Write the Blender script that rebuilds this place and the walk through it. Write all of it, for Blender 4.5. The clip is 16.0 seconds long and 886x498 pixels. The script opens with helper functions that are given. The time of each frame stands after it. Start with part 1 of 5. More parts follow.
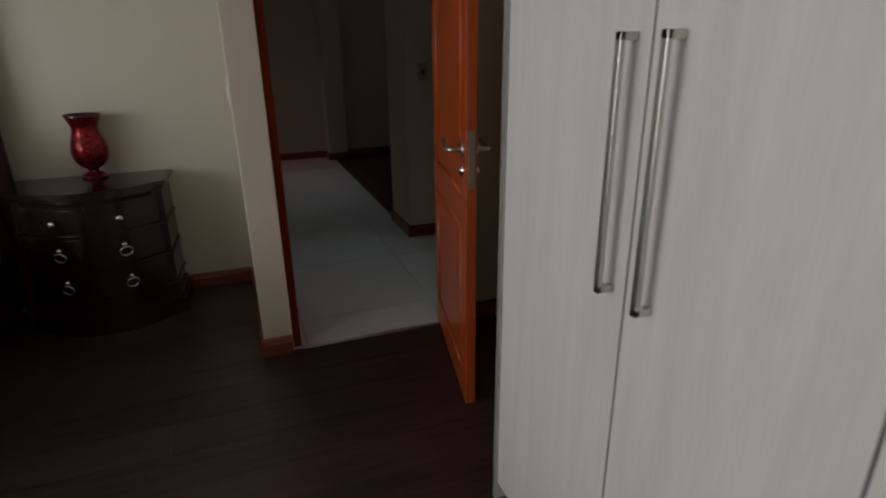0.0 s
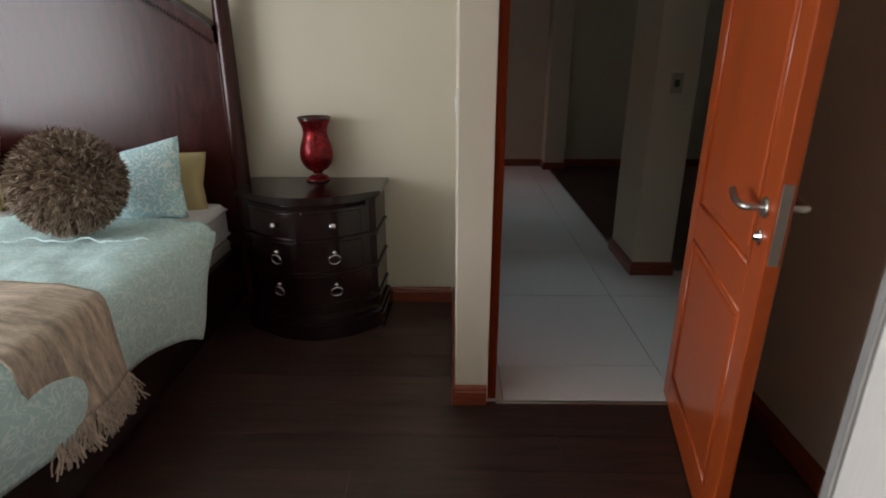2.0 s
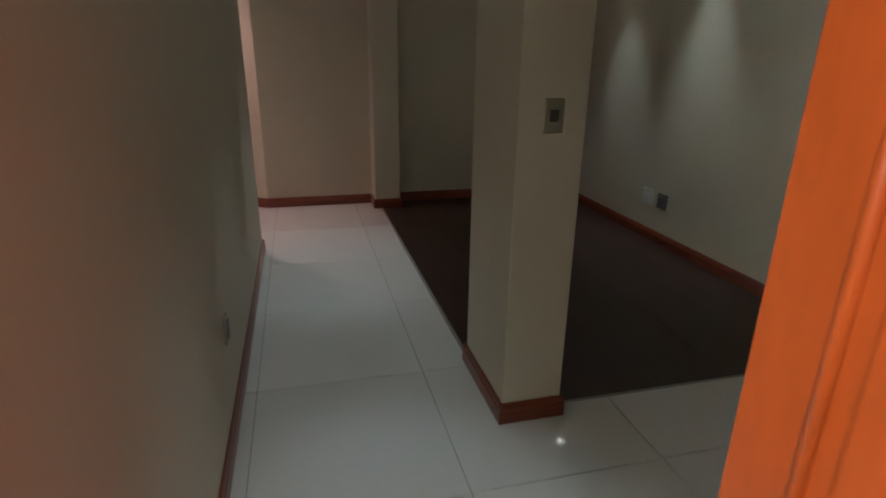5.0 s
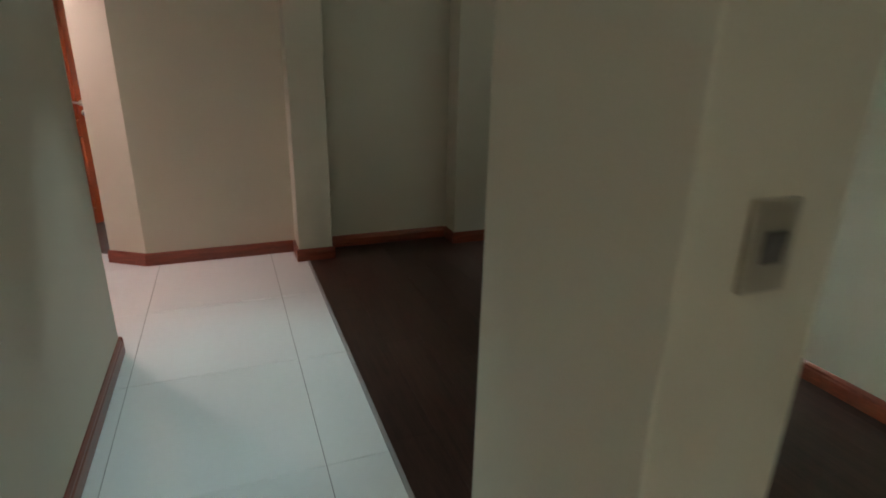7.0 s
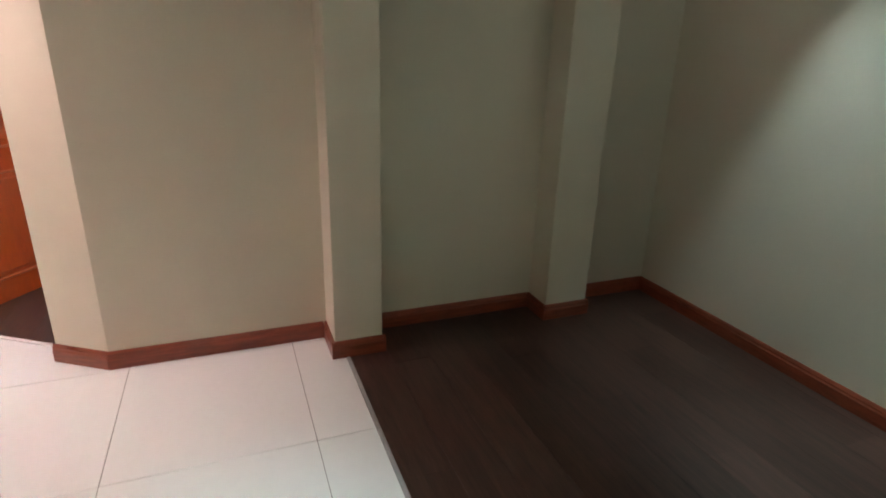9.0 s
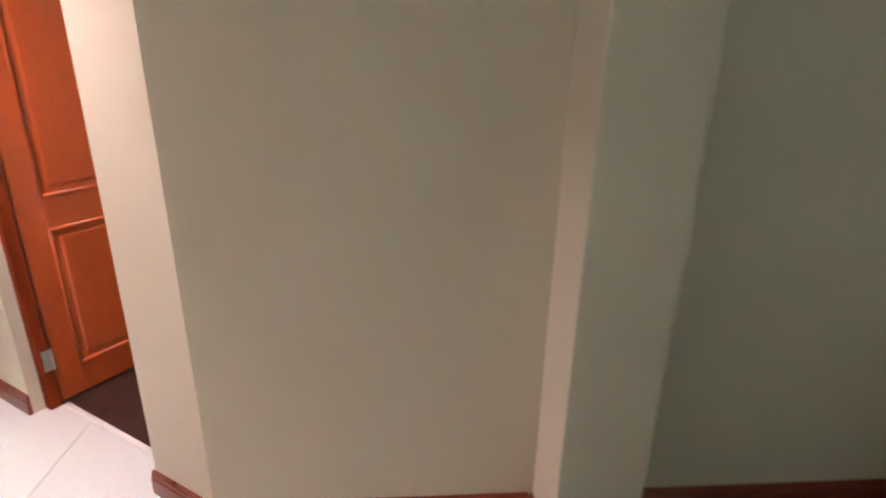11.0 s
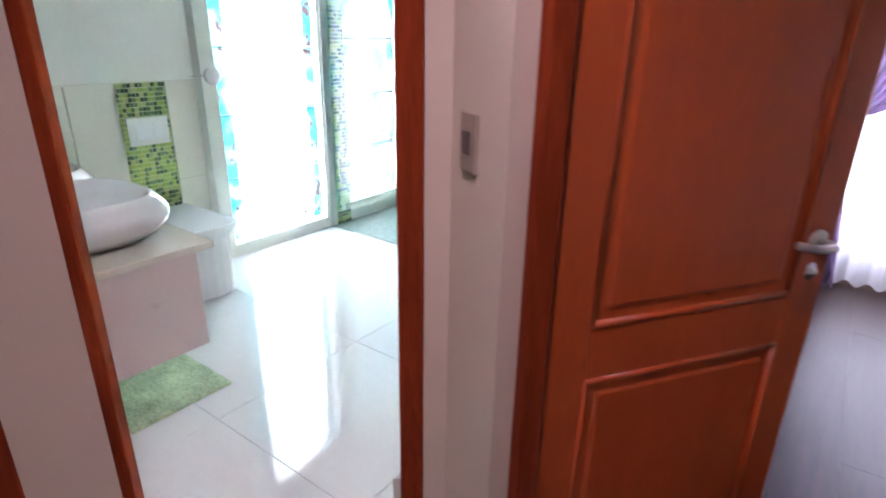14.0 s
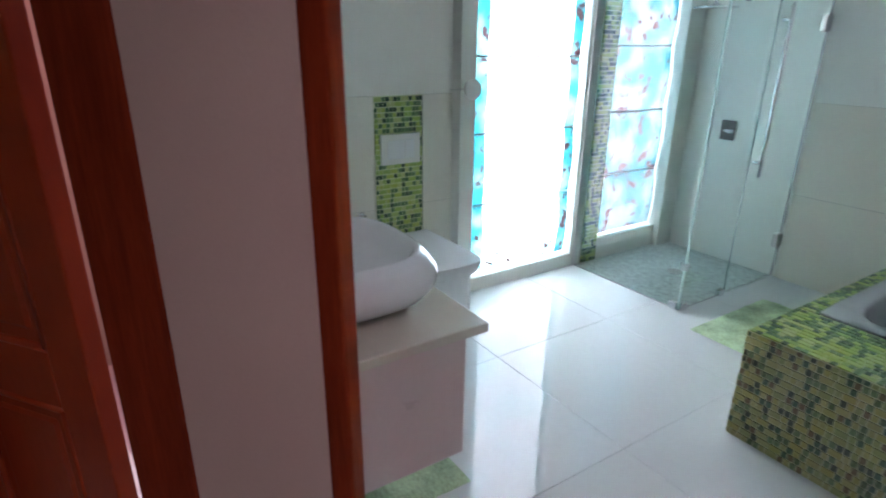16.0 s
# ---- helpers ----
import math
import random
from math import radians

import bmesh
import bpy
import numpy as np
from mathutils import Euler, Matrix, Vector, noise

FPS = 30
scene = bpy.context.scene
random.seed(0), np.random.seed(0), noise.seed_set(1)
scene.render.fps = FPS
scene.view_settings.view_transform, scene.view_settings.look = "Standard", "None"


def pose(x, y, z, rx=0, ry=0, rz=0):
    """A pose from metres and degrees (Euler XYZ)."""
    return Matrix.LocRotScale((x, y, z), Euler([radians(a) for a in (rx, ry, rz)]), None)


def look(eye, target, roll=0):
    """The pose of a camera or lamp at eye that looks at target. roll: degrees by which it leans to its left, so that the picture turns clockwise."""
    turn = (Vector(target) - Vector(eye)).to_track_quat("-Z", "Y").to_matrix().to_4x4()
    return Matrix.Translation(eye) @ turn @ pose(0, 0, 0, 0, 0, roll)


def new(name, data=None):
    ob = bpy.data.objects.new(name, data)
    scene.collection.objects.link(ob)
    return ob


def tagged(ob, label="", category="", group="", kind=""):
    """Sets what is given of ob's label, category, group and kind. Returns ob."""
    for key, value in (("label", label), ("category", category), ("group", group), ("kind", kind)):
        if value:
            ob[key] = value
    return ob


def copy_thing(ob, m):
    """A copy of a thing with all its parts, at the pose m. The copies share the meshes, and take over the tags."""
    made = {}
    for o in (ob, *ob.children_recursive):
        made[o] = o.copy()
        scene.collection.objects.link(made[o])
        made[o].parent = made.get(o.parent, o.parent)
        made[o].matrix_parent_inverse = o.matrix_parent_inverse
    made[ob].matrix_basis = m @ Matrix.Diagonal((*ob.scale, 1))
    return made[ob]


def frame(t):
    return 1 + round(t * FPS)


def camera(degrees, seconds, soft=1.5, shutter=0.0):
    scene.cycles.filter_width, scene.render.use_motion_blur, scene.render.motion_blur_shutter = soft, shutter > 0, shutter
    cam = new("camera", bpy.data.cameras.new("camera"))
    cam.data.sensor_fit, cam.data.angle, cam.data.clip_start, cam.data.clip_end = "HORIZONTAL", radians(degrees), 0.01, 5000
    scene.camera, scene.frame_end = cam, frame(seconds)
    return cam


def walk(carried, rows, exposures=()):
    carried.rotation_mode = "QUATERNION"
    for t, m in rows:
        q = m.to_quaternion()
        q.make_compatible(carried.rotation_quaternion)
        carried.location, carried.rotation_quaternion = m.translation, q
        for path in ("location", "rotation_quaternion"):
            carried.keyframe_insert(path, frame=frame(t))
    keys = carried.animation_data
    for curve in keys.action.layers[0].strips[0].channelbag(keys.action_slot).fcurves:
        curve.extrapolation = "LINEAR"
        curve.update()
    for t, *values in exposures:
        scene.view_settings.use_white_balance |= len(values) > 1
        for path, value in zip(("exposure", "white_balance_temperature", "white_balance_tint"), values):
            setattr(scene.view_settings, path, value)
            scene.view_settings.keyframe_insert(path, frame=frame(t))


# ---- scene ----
cam = camera(77.45, 16.0, soft=1.8, shutter=0.4)
PATH = [
    (0.0, 0.765, 0.352, 1.368, -20.45, -20.10, 0.70),
    (0.5, 0.788, 0.491, 1.374, -14.32, -19.98, 0.45),
    (1.0, 0.798, 0.610, 1.377, -6.96, -19.79, 0.22),
    (1.5, 0.777, 0.700, 1.377, -1.46, -19.73, 0.20),
    (2.0, 0.741, 0.841, 1.389, 0.88, -19.84, 0.02),
    (2.5, 0.755, 1.071, 1.402, 1.34, -19.92, -0.31),
    (3.0, 0.829, 1.339, 1.400, 1.52, -19.95, -0.45),
    (3.5, 0.893, 1.608, 1.400, 0.61, -19.86, -0.52),
    (4.0, 0.999, 1.906, 1.396, -3.84, -19.71, -0.79),
    (4.5, 1.106, 2.200, 1.390, -9.83, -19.53, -0.97),
    (6.8, 1.490, 3.612, 1.411, -20.55, -19.25, -0.75),
    (7.0, 1.478, 3.785, 1.404, -21.05, -19.28, -1.20),
    (7.5, 1.446, 4.100, 1.420, -22.10, -19.05, -1.00),
    (8.0, 1.478, 4.485, 1.427, -22.00, -19.50, -1.50),
    (10.5, 1.466, 6.134, 1.430, -13.80, -20.20, -1.90),
    (11.0, 1.486, 6.449, 1.422, -3.50, -20.18, -0.94),
    (11.5, 1.381, 6.734, 1.416, 4.20, -20.12, -1.01),
    (12.0, 1.230, 6.972, 1.419, 12.40, -20.09, -1.24),
    (12.5, 1.057, 7.161, 1.414, 19.52, -20.38, -1.28),
    (13.0, 0.872, 7.318, 1.403, 25.72, -20.45, -1.12),
    (13.5, 0.690, 7.470, 1.400, 31.80, -20.63, -0.89),
    (14.0, 0.443, 7.587, 1.396, 36.49, -20.60, -0.86),
    (14.5, 0.244, 7.697, 1.389, 40.77, -20.67, -0.79),
    (15.0, 0.059, 7.790, 1.387, 46.79, -20.65, -0.51),
    (15.5, -0.118, 7.803, 1.392, 52.43, -20.37, -0.36),
    (16.0, -0.276, 7.794, 1.393, 57.33, -20.15, -0.56),
]
EXPOSURES = [(0.0, -1.9, 6600, 14), (1.0, -1.52, 6600, 14), (2.0, -0.98, 6550, 14), (3.0, -0.45, 6500, 12), (3.5, -0.25, 6450, 10), (4.5, 0.06, 6900, 10), (6.8, 1.05, 6350, -4), (7.5, 1.08, 6350, -4), (8.2, 1.42, 6350, -4), (10.5, 1.95, 6300, -4), (12.0, 1.45, 6150, 8), (13.0, 0.84, 6000, 18), (14.0, 0.52, 5850, 24), (15.0, -0.02, 5800, 24), (16.0, -0.48, 5750, 26)]
walk(cam, [(t, pose(x, y, z, 90 + p, r, w)) for t, x, y, z, w, p, r in PATH], EXPOSURES)

# ---- light ----
world = bpy.data.worlds.new("world")
scene.world = world
world.use_nodes = True
sky = world.node_tree.nodes.new("ShaderNodeTexSky")
sky.sky_type, sky.sun_disc = "NISHITA", False
sky.sun_elevation, sky.sun_rotation = radians(38), radians(-75)
world.node_tree.links.new(sky.outputs[0], world.node_tree.nodes["Background"].inputs[0])
world.node_tree.nodes["Background"].inputs[1].default_value = 0.1

sun = new("sun", bpy.data.lights.new("sun", "SUN"))
sun.data.energy, sun.data.angle, sun.data.color = 3.0, radians(0.5), (1.0, 0.95, 0.88)
sun.matrix_world = look((-8, 8, 8), (-2.8, 10.2, 1.0))


def area_lamp(name, eye, target, w, h, power, color):
    lamp = new(name, bpy.data.lights.new(name, "AREA"))
    lamp.data.shape, lamp.data.size, lamp.data.size_y = "RECTANGLE", w, h
    lamp.data.energy, lamp.data.color = power, color
    lamp.matrix_world = look(eye, target)
    return lamp


SKYLIGHT = (0.93, 0.97, 1.0)
area_lamp("window_light_bedroom", (-3.24, 0.85, 1.45), (0, 0.85, 1.35), 2.9, 1.5, 260, SKYLIGHT)
area_lamp("window_light_bath", (-3.02, 10.0, 1.1), (-1, 10.0, 1.1), 0.82, 2.0, 640, SKYLIGHT)
area_lamp("window_light_shower", (-3.02, 10.965, 1.2), (-1, 10.965, 1.2), 0.58, 1.9, 230, SKYLIGHT)
area_lamp("window_light_spare_room", (1.2, 11.75, 1.25), (1.2, 9, 1.2), 1.5, 1.9, 100, SKYLIGHT)
# Pink fill added in the side room to brighten the gap beside its door.
area_lamp("fill_light_side_room", (-2.90, 7.2, 1.5), (-1, 7.2, 1.3), 0.6, 1.1, 16, (1.0, 0.42, 0.48))
# The last downlight is an added, unseen lobby fill, tinted pink for the walls.
PASSAGE, LOBBY_FILL = (0.72, 0.89, 1.0), (1.0, 0.66, 0.69)
# The passage lamps at y 4.90 and 3.68 are unseen, added to brighten the floor.
DOWNLIGHTS = ((1.40, 6.12, 27, 50, PASSAGE), (1.40, 4.90, 16, 48, PASSAGE), (1.42, 3.68, 30, 42, PASSAGE), (3.62, 6.80, 30, 50, PASSAGE), (3.68, 5.85, 30, 50, PASSAGE), (0.10, 7.77, 54, 125, LOBBY_FILL))
for sx, sy, sp, cone, sc in DOWNLIGHTS:
    spot = new("downlight_beam", bpy.data.lights.new("downlight_beam", "SPOT"))
    spot.data.energy, spot.data.spot_size, spot.data.spot_blend, spot.data.shadow_soft_size = sp, radians(cone), 0.85, 0.025
    spot.data.color = sc
    spot.matrix_world = look((sx, sy, 2.385), (sx, sy, 0))

# ---- materials ----


def mat(name, base, rough=0.5, metal=0.0, coat=0.0, vary=0.12, scale=4.0, fine=60.0, bump=0.03, grain=None, per_piece=0.0, extra=None):
    """A surface: base colour with large and fine variation, fine relief; grain=(axis stretch) for wood."""
    m = bpy.data.materials.new(name)
    m.use_nodes = True
    nt = m.node_tree
    N, Lk = nt.nodes, nt.links
    b = N["Principled BSDF"]
    b.inputs["Roughness"].default_value, b.inputs["Metallic"].default_value = rough, metal
    b.inputs["Coat Weight"].default_value, b.inputs["Coat Roughness"].default_value = coat, 0.12
    tc = N.new("ShaderNodeTexCoord")
    src = tc.outputs["Object"]
    if grain:
        mp = N.new("ShaderNodeMapping")
        mp.inputs["Scale"].default_value = grain
        Lk.new(src, mp.inputs[0])
        src = mp.outputs[0]
    big, small = N.new("ShaderNodeTexNoise"), N.new("ShaderNodeTexNoise")
    big.inputs["Scale"].default_value, big.inputs["Detail"].default_value = scale, 5
    small.inputs["Scale"].default_value, small.inputs["Detail"].default_value = fine, 3
    if grain:
        big.inputs["Distortion"].default_value = 0.6
    for n in (big, small):
        Lk.new(src, n.inputs["Vector"])
    add = N.new("ShaderNodeMath")
    add.operation = "MULTIPLY_ADD"
    add.inputs[1].default_value = 0.65
    Lk.new(big.outputs[0], add.inputs[0])
    half = N.new("ShaderNodeMath")
    half.operation, half.inputs[1].default_value = "MULTIPLY", 0.35
    Lk.new(small.outputs[0], half.inputs[0])
    Lk.new(half.outputs[0], add.inputs[2])
    value = add.outputs[0]
    if per_piece:
        oi = N.new("ShaderNodeObjectInfo")
        mad = N.new("ShaderNodeMath")
        mad.operation, mad.inputs[1].default_value = "MULTIPLY_ADD", per_piece
        Lk.new(oi.outputs["Random"], mad.inputs[0])
        Lk.new(value, mad.inputs[2])
        sub = N.new("ShaderNodeMath")
        sub.operation, sub.inputs[1].default_value = "SUBTRACT", per_piece / 2
        Lk.new(mad.outputs[0], sub.inputs[0])
        value = sub.outputs[0]
    ramp = N.new("ShaderNodeValToRGB")
    ramp.color_ramp.elements[0].position, ramp.color_ramp.elements[1].position = 0.3, 0.7
    ramp.color_ramp.elements[0].color = (*[c * (1 - vary) for c in base], 1)
    ramp.color_ramp.elements[1].color = (*[min(1, c * (1 + vary)) for c in base], 1)
    Lk.new(value, ramp.inputs[0])
    Lk.new(ramp.outputs[0], b.inputs["Base Color"])
    rr = N.new("ShaderNodeMath")
    rr.operation, rr.inputs[1].default_value, rr.inputs[2].default_value = "MULTIPLY_ADD", rough * 0.4, rough * 0.8
    Lk.new(big.outputs[0], rr.inputs[0])
    Lk.new(rr.outputs[0], b.inputs["Roughness"])
    if bump:
        bp = N.new("ShaderNodeBump")
        bp.inputs["Strength"].default_value, bp.inputs["Distance"].default_value = bump, 0.01
        Lk.new(value if grain else small.outputs[0], bp.inputs["Height"])
        Lk.new(bp.outputs[0], b.inputs["Normal"])
    return m


WALL = mat("wall_paint", (0.60, 0.55, 0.44), 0.55, vary=0.04, scale=1.5, fine=180, bump=0.05)
WALLB = mat("bath_wall_paint", (0.76, 0.76, 0.69), 0.5, vary=0.04, scale=1.5, fine=180, bump=0.04)
CEIL = mat("ceiling_paint", (0.75, 0.74, 0.70), 0.8, vary=0.03)
SKIRT = mat("stained_skirting", (0.20, 0.042, 0.018), 0.3, coat=0.3, vary=0.4, scale=2, fine=14, bump=0.05, grain=(3, 3, 30))
DOOR = mat("orange_stained_wood", (0.40, 0.068, 0.013), 0.33, coat=0.18, vary=0.16, scale=1.6, fine=12, bump=0.03, grain=(5, 5, 1.5))
FRAME = mat("dark_stained_frame", (0.20, 0.034, 0.010), 0.5, coat=0.0, vary=0.35, scale=2.2, fine=16, bump=0.05, grain=(12, 12, 1.2))
PLANK = mat("dark_laminate", (0.046, 0.022, 0.016), 0.36, vary=0.5, scale=2.5, fine=14, bump=0.04, grain=(14, 1.0, 14), per_piece=0.15)
PLANKX = mat("dark_laminate_long", (0.050, 0.025, 0.020), 0.34, vary=0.55, scale=2.5, fine=14, bump=0.05, grain=(1.0, 14, 14), per_piece=0.15)
PLANK.node_tree.nodes["Principled BSDF"].inputs["Specular IOR Level"].default_value = 0.4
FRAME.node_tree.nodes["Principled BSDF"].inputs["Specular IOR Level"].default_value = 0.03
SUB = mat("dark_joint", (0.012, 0.008, 0.007), 0.8)
TILE = mat("white_polished_tile", (0.72, 0.73, 0.71), 0.045, vary=0.03, scale=1.2, fine=30, bump=0.0, per_piece=0.25)
GROUT = mat("grey_grout", (0.24, 0.24, 0.22), 0.8)
WTILE = mat("cream_wall_tile", (0.72, 0.70, 0.60), 0.16, vary=0.04, scale=2, bump=0.0, per_piece=0.2)
MAHOG = mat("mahogany_lacquer", (0.014, 0.0032, 0.003), 0.25, coat=0.3, vary=0.35, scale=3, fine=20, bump=0.02, grain=(2, 14, 14))
MAHOGV = mat("mahogany_headboard", (0.038, 0.0075, 0.0065), 0.24, coat=0.0, vary=0.4, scale=3, fine=20, bump=0.02, grain=(10, 10, 1.6))
MAHOGV.node_tree.nodes["Principled BSDF"].inputs["Specular IOR Level"].default_value = 0.36
WARD = mat("white_wood_melamine", (0.71, 0.675, 0.64), 0.4, vary=0.09, scale=2.0, fine=18, bump=0.03, grain=(9, 9, 0.7))
WARDE = mat("grey_edging", (0.28, 0.27, 0.26), 0.4)
STEEL = mat("brushed_steel", (0.60, 0.57, 0.53), 0.36, metal=1.0, vary=0.06, scale=5, fine=80, bump=0.0)
CHROME = mat("chrome", (0.80, 0.80, 0.82), 0.07, metal=1.0, vary=0.03, bump=0.0)
WHITE = mat("white_ceramic", (0.78, 0.79, 0.80), 0.08, coat=0.5, vary=0.02, bump=0.0)
PLASTIC = mat("white_plastic", (0.72, 0.71, 0.68), 0.35, vary=0.03)
BEIGEP = mat("champagne_plate", (0.42, 0.38, 0.31), 0.35, metal=0.5, vary=0.06)
DARKP = mat("dark_grey_rocker", (0.09, 0.08, 0.075), 0.35, vary=0.1)
SOCKP = mat("dull_grey_plate", (0.16, 0.15, 0.14), 0.4, metal=0.3, vary=0.06)
# The vanity's slight pink is red reflected light put into its base colour.
VANITY = mat("vanity_gloss_board", (0.60, 0.51, 0.48), 0.3, vary=0.04)
COUNTER = mat("cream_quartz", (0.62, 0.60, 0.50), 0.12, vary=0.06, scale=8, fine=220, bump=0.0)
SHEET = mat("white_mattress_ticking", (0.80, 0.79, 0.80), 0.85, vary=0.06, fine=140, bump=0.12)
BASEF = mat("bed_base_fabric", (0.40, 0.37, 0.34), 0.9, vary=0.1, fine=140, bump=0.15)
GOLDP = mat("straw_pillow_cotton", (0.52, 0.43, 0.22), 0.85, vary=0.08, fine=120, bump=0.12)


def paisley(name, dark, light, scale):
    m = mat(name, light, 0.85, vary=0.08, fine=150, bump=0.12)
    nt = m.node_tree
    N, Lk = nt.nodes, nt.links
    tc = [n for n in N if n.type == "TEX_COORD"][0]
    warp = N.new("ShaderNodeTexNoise")
    warp.inputs["Scale"].default_value = scale * 0.35
    Lk.new(tc.outputs["Object"], warp.inputs["Vector"])
    mix = N.new("ShaderNodeMix")
    mix.data_type = "VECTOR"
    mix.inputs["Factor"].default_value = 0.12
    Lk.new(tc.outputs["Object"], mix.inputs[4])
    Lk.new(warp.outputs["Color"], mix.inputs[5])
    v = N.new("ShaderNodeTexVoronoi")
    v.inputs["Scale"].default_value = scale
    Lk.new(mix.outputs[1], v.inputs["Vector"])
    rings = N.new("ShaderNodeMath")
    rings.operation, rings.inputs[1].default_value = "MULTIPLY", 13
    Lk.new(v.outputs["Distance"], rings.inputs[0])
    sine = N.new("ShaderNodeMath")
    sine.operation = "SINE"
    Lk.new(rings.outputs[0], sine.inputs[0])
    rp = N.new("ShaderNodeValToRGB")
    rp.color_ramp.elements[0].position, rp.color_ramp.elements[1].position = 0.35, 0.6
    rp.color_ramp.elements[0].color, rp.color_ramp.elements[1].color = (*dark, 1), (*light, 1)
    Lk.new(sine.outputs[0], rp.inputs[0])
    Lk.new(rp.outputs[0], N["Principled BSDF"].inputs["Base Color"])
    return m


DUVET = paisley("teal_paisley_cotton", (0.52, 0.73, 0.73), (0.70, 0.87, 0.85), 38)
PILLOWC = paisley("pale_teal_scroll_cotton", (0.46, 0.72, 0.75), (0.80, 0.93, 0.94), 34)
THROW = mat("beige_woven_throw", (0.52, 0.43, 0.34), 0.9, vary=0.6, scale=1.2, fine=9, bump=0.6, grain=(5, 26, 5))
SHAG = mat("brown_shag_yarn", (0.24, 0.175, 0.125), 0.75, vary=0.45, scale=18, fine=80, bump=0.1)
RUG = mat("green_rug_pile", (0.44, 0.56, 0.34), 0.95, vary=0.5, scale=7, fine=90, bump=0.4)
PEBBLE = mat("shower_pebble_floor", (0.50, 0.54, 0.50), 0.35, vary=0.4, scale=30, fine=90, bump=0.2)


def glass_mat(name, tint=(0.90, 0.97, 0.94)):
    m = bpy.data.materials.new(name)
    m.use_nodes = True
    b = m.node_tree.nodes["Principled BSDF"]
    b.inputs["Base Color"].default_value = (*tint, 1)
    b.inputs["Transmission Weight"].default_value, b.inputs["Roughness"].default_value, b.inputs["IOR"].default_value = 1, 0.0, 1.36
    return m


GLASS = glass_mat("shower_glass")
GEDGE = mat("polished_glass_edge", (0.42, 0.56, 0.50), 0.2, vary=0.05, bump=0.0)


def chips(name, colors, by_island=False):
    """Small glazed chips, each one of several colours."""
    m = mat(name, colors[0], 0.30, coat=0.0, vary=0.1, bump=0.0)
    nt = m.node_tree
    N, Lk = nt.nodes, nt.links
    rnd = N.new("ShaderNodeNewGeometry").outputs["Random Per Island"] if by_island else N.new("ShaderNodeObjectInfo").outputs["Random"]
    rp = N.new("ShaderNodeValToRGB")
    rp.color_ramp.interpolation = "CONSTANT"
    el = rp.color_ramp.elements
    while len(el) < len(colors):
        el.new(0.5)
    for i, c in enumerate(colors):
        el[i].position, el[i].color = i / len(colors), (*c, 1)
    Lk.new(rnd, rp.inputs[0])
    Lk.new(rp.outputs[0], N["Principled BSDF"].inputs["Base Color"])
    return m


LIMES = ((0.30, 0.40, 0.09), (0.36, 0.44, 0.14), (0.25, 0.36, 0.09), (0.40, 0.44, 0.18), (0.33, 0.40, 0.08))
PINES = ((0.05, 0.12, 0.05), (0.09, 0.17, 0.07), (0.03, 0.07, 0.035), (0.12, 0.20, 0.09))
STRAWS = ((0.31, 0.30, 0.12), (0.36, 0.34, 0.15), (0.26, 0.29, 0.12), (0.33, 0.31, 0.10))
MOSSES = ((0.08, 0.12, 0.05), (0.05, 0.10, 0.06), (0.13, 0.19, 0.09), (0.14, 0.10, 0.05), (0.04, 0.06, 0.04))
CHIP = (chips("lime_mosaic_chip", LIMES), chips("pine_mosaic_chip", PINES), chips("lime_mosaic_chips", LIMES, True), chips("pine_mosaic_chips", PINES, True))
CHIPT = (chips("straw_mosaic_chip", STRAWS), chips("moss_mosaic_chip", MOSSES), chips("straw_mosaic_chips", STRAWS, True), chips("moss_mosaic_chips", MOSSES, True))
CHIPG = mat("mosaic_grout", (0.56, 0.58, 0.38), 0.8)
REDS = ((0.30, 0.008, 0.014), (0.22, 0.004, 0.010), (0.38, 0.015, 0.02), (0.16, 0.003, 0.008))
YARN = chips("brown_shag_strands", ((0.15, 0.105, 0.075), (0.24, 0.18, 0.13), (0.33, 0.26, 0.20), (0.20, 0.14, 0.10), (0.42, 0.34, 0.26)), True)
YARN.node_tree.nodes["Principled BSDF"].inputs["Specular IOR Level"].default_value = 0.2
REDCHIP = chips("red_mirror_chips", REDS, True)
REDCHIP.node_tree.nodes["Principled BSDF"].inputs["Metallic"].default_value = 0.7
REDGLASS = mat("red_glass_body", (0.07, 0.004, 0.006), 0.25, coat=0.5, vary=0.2)


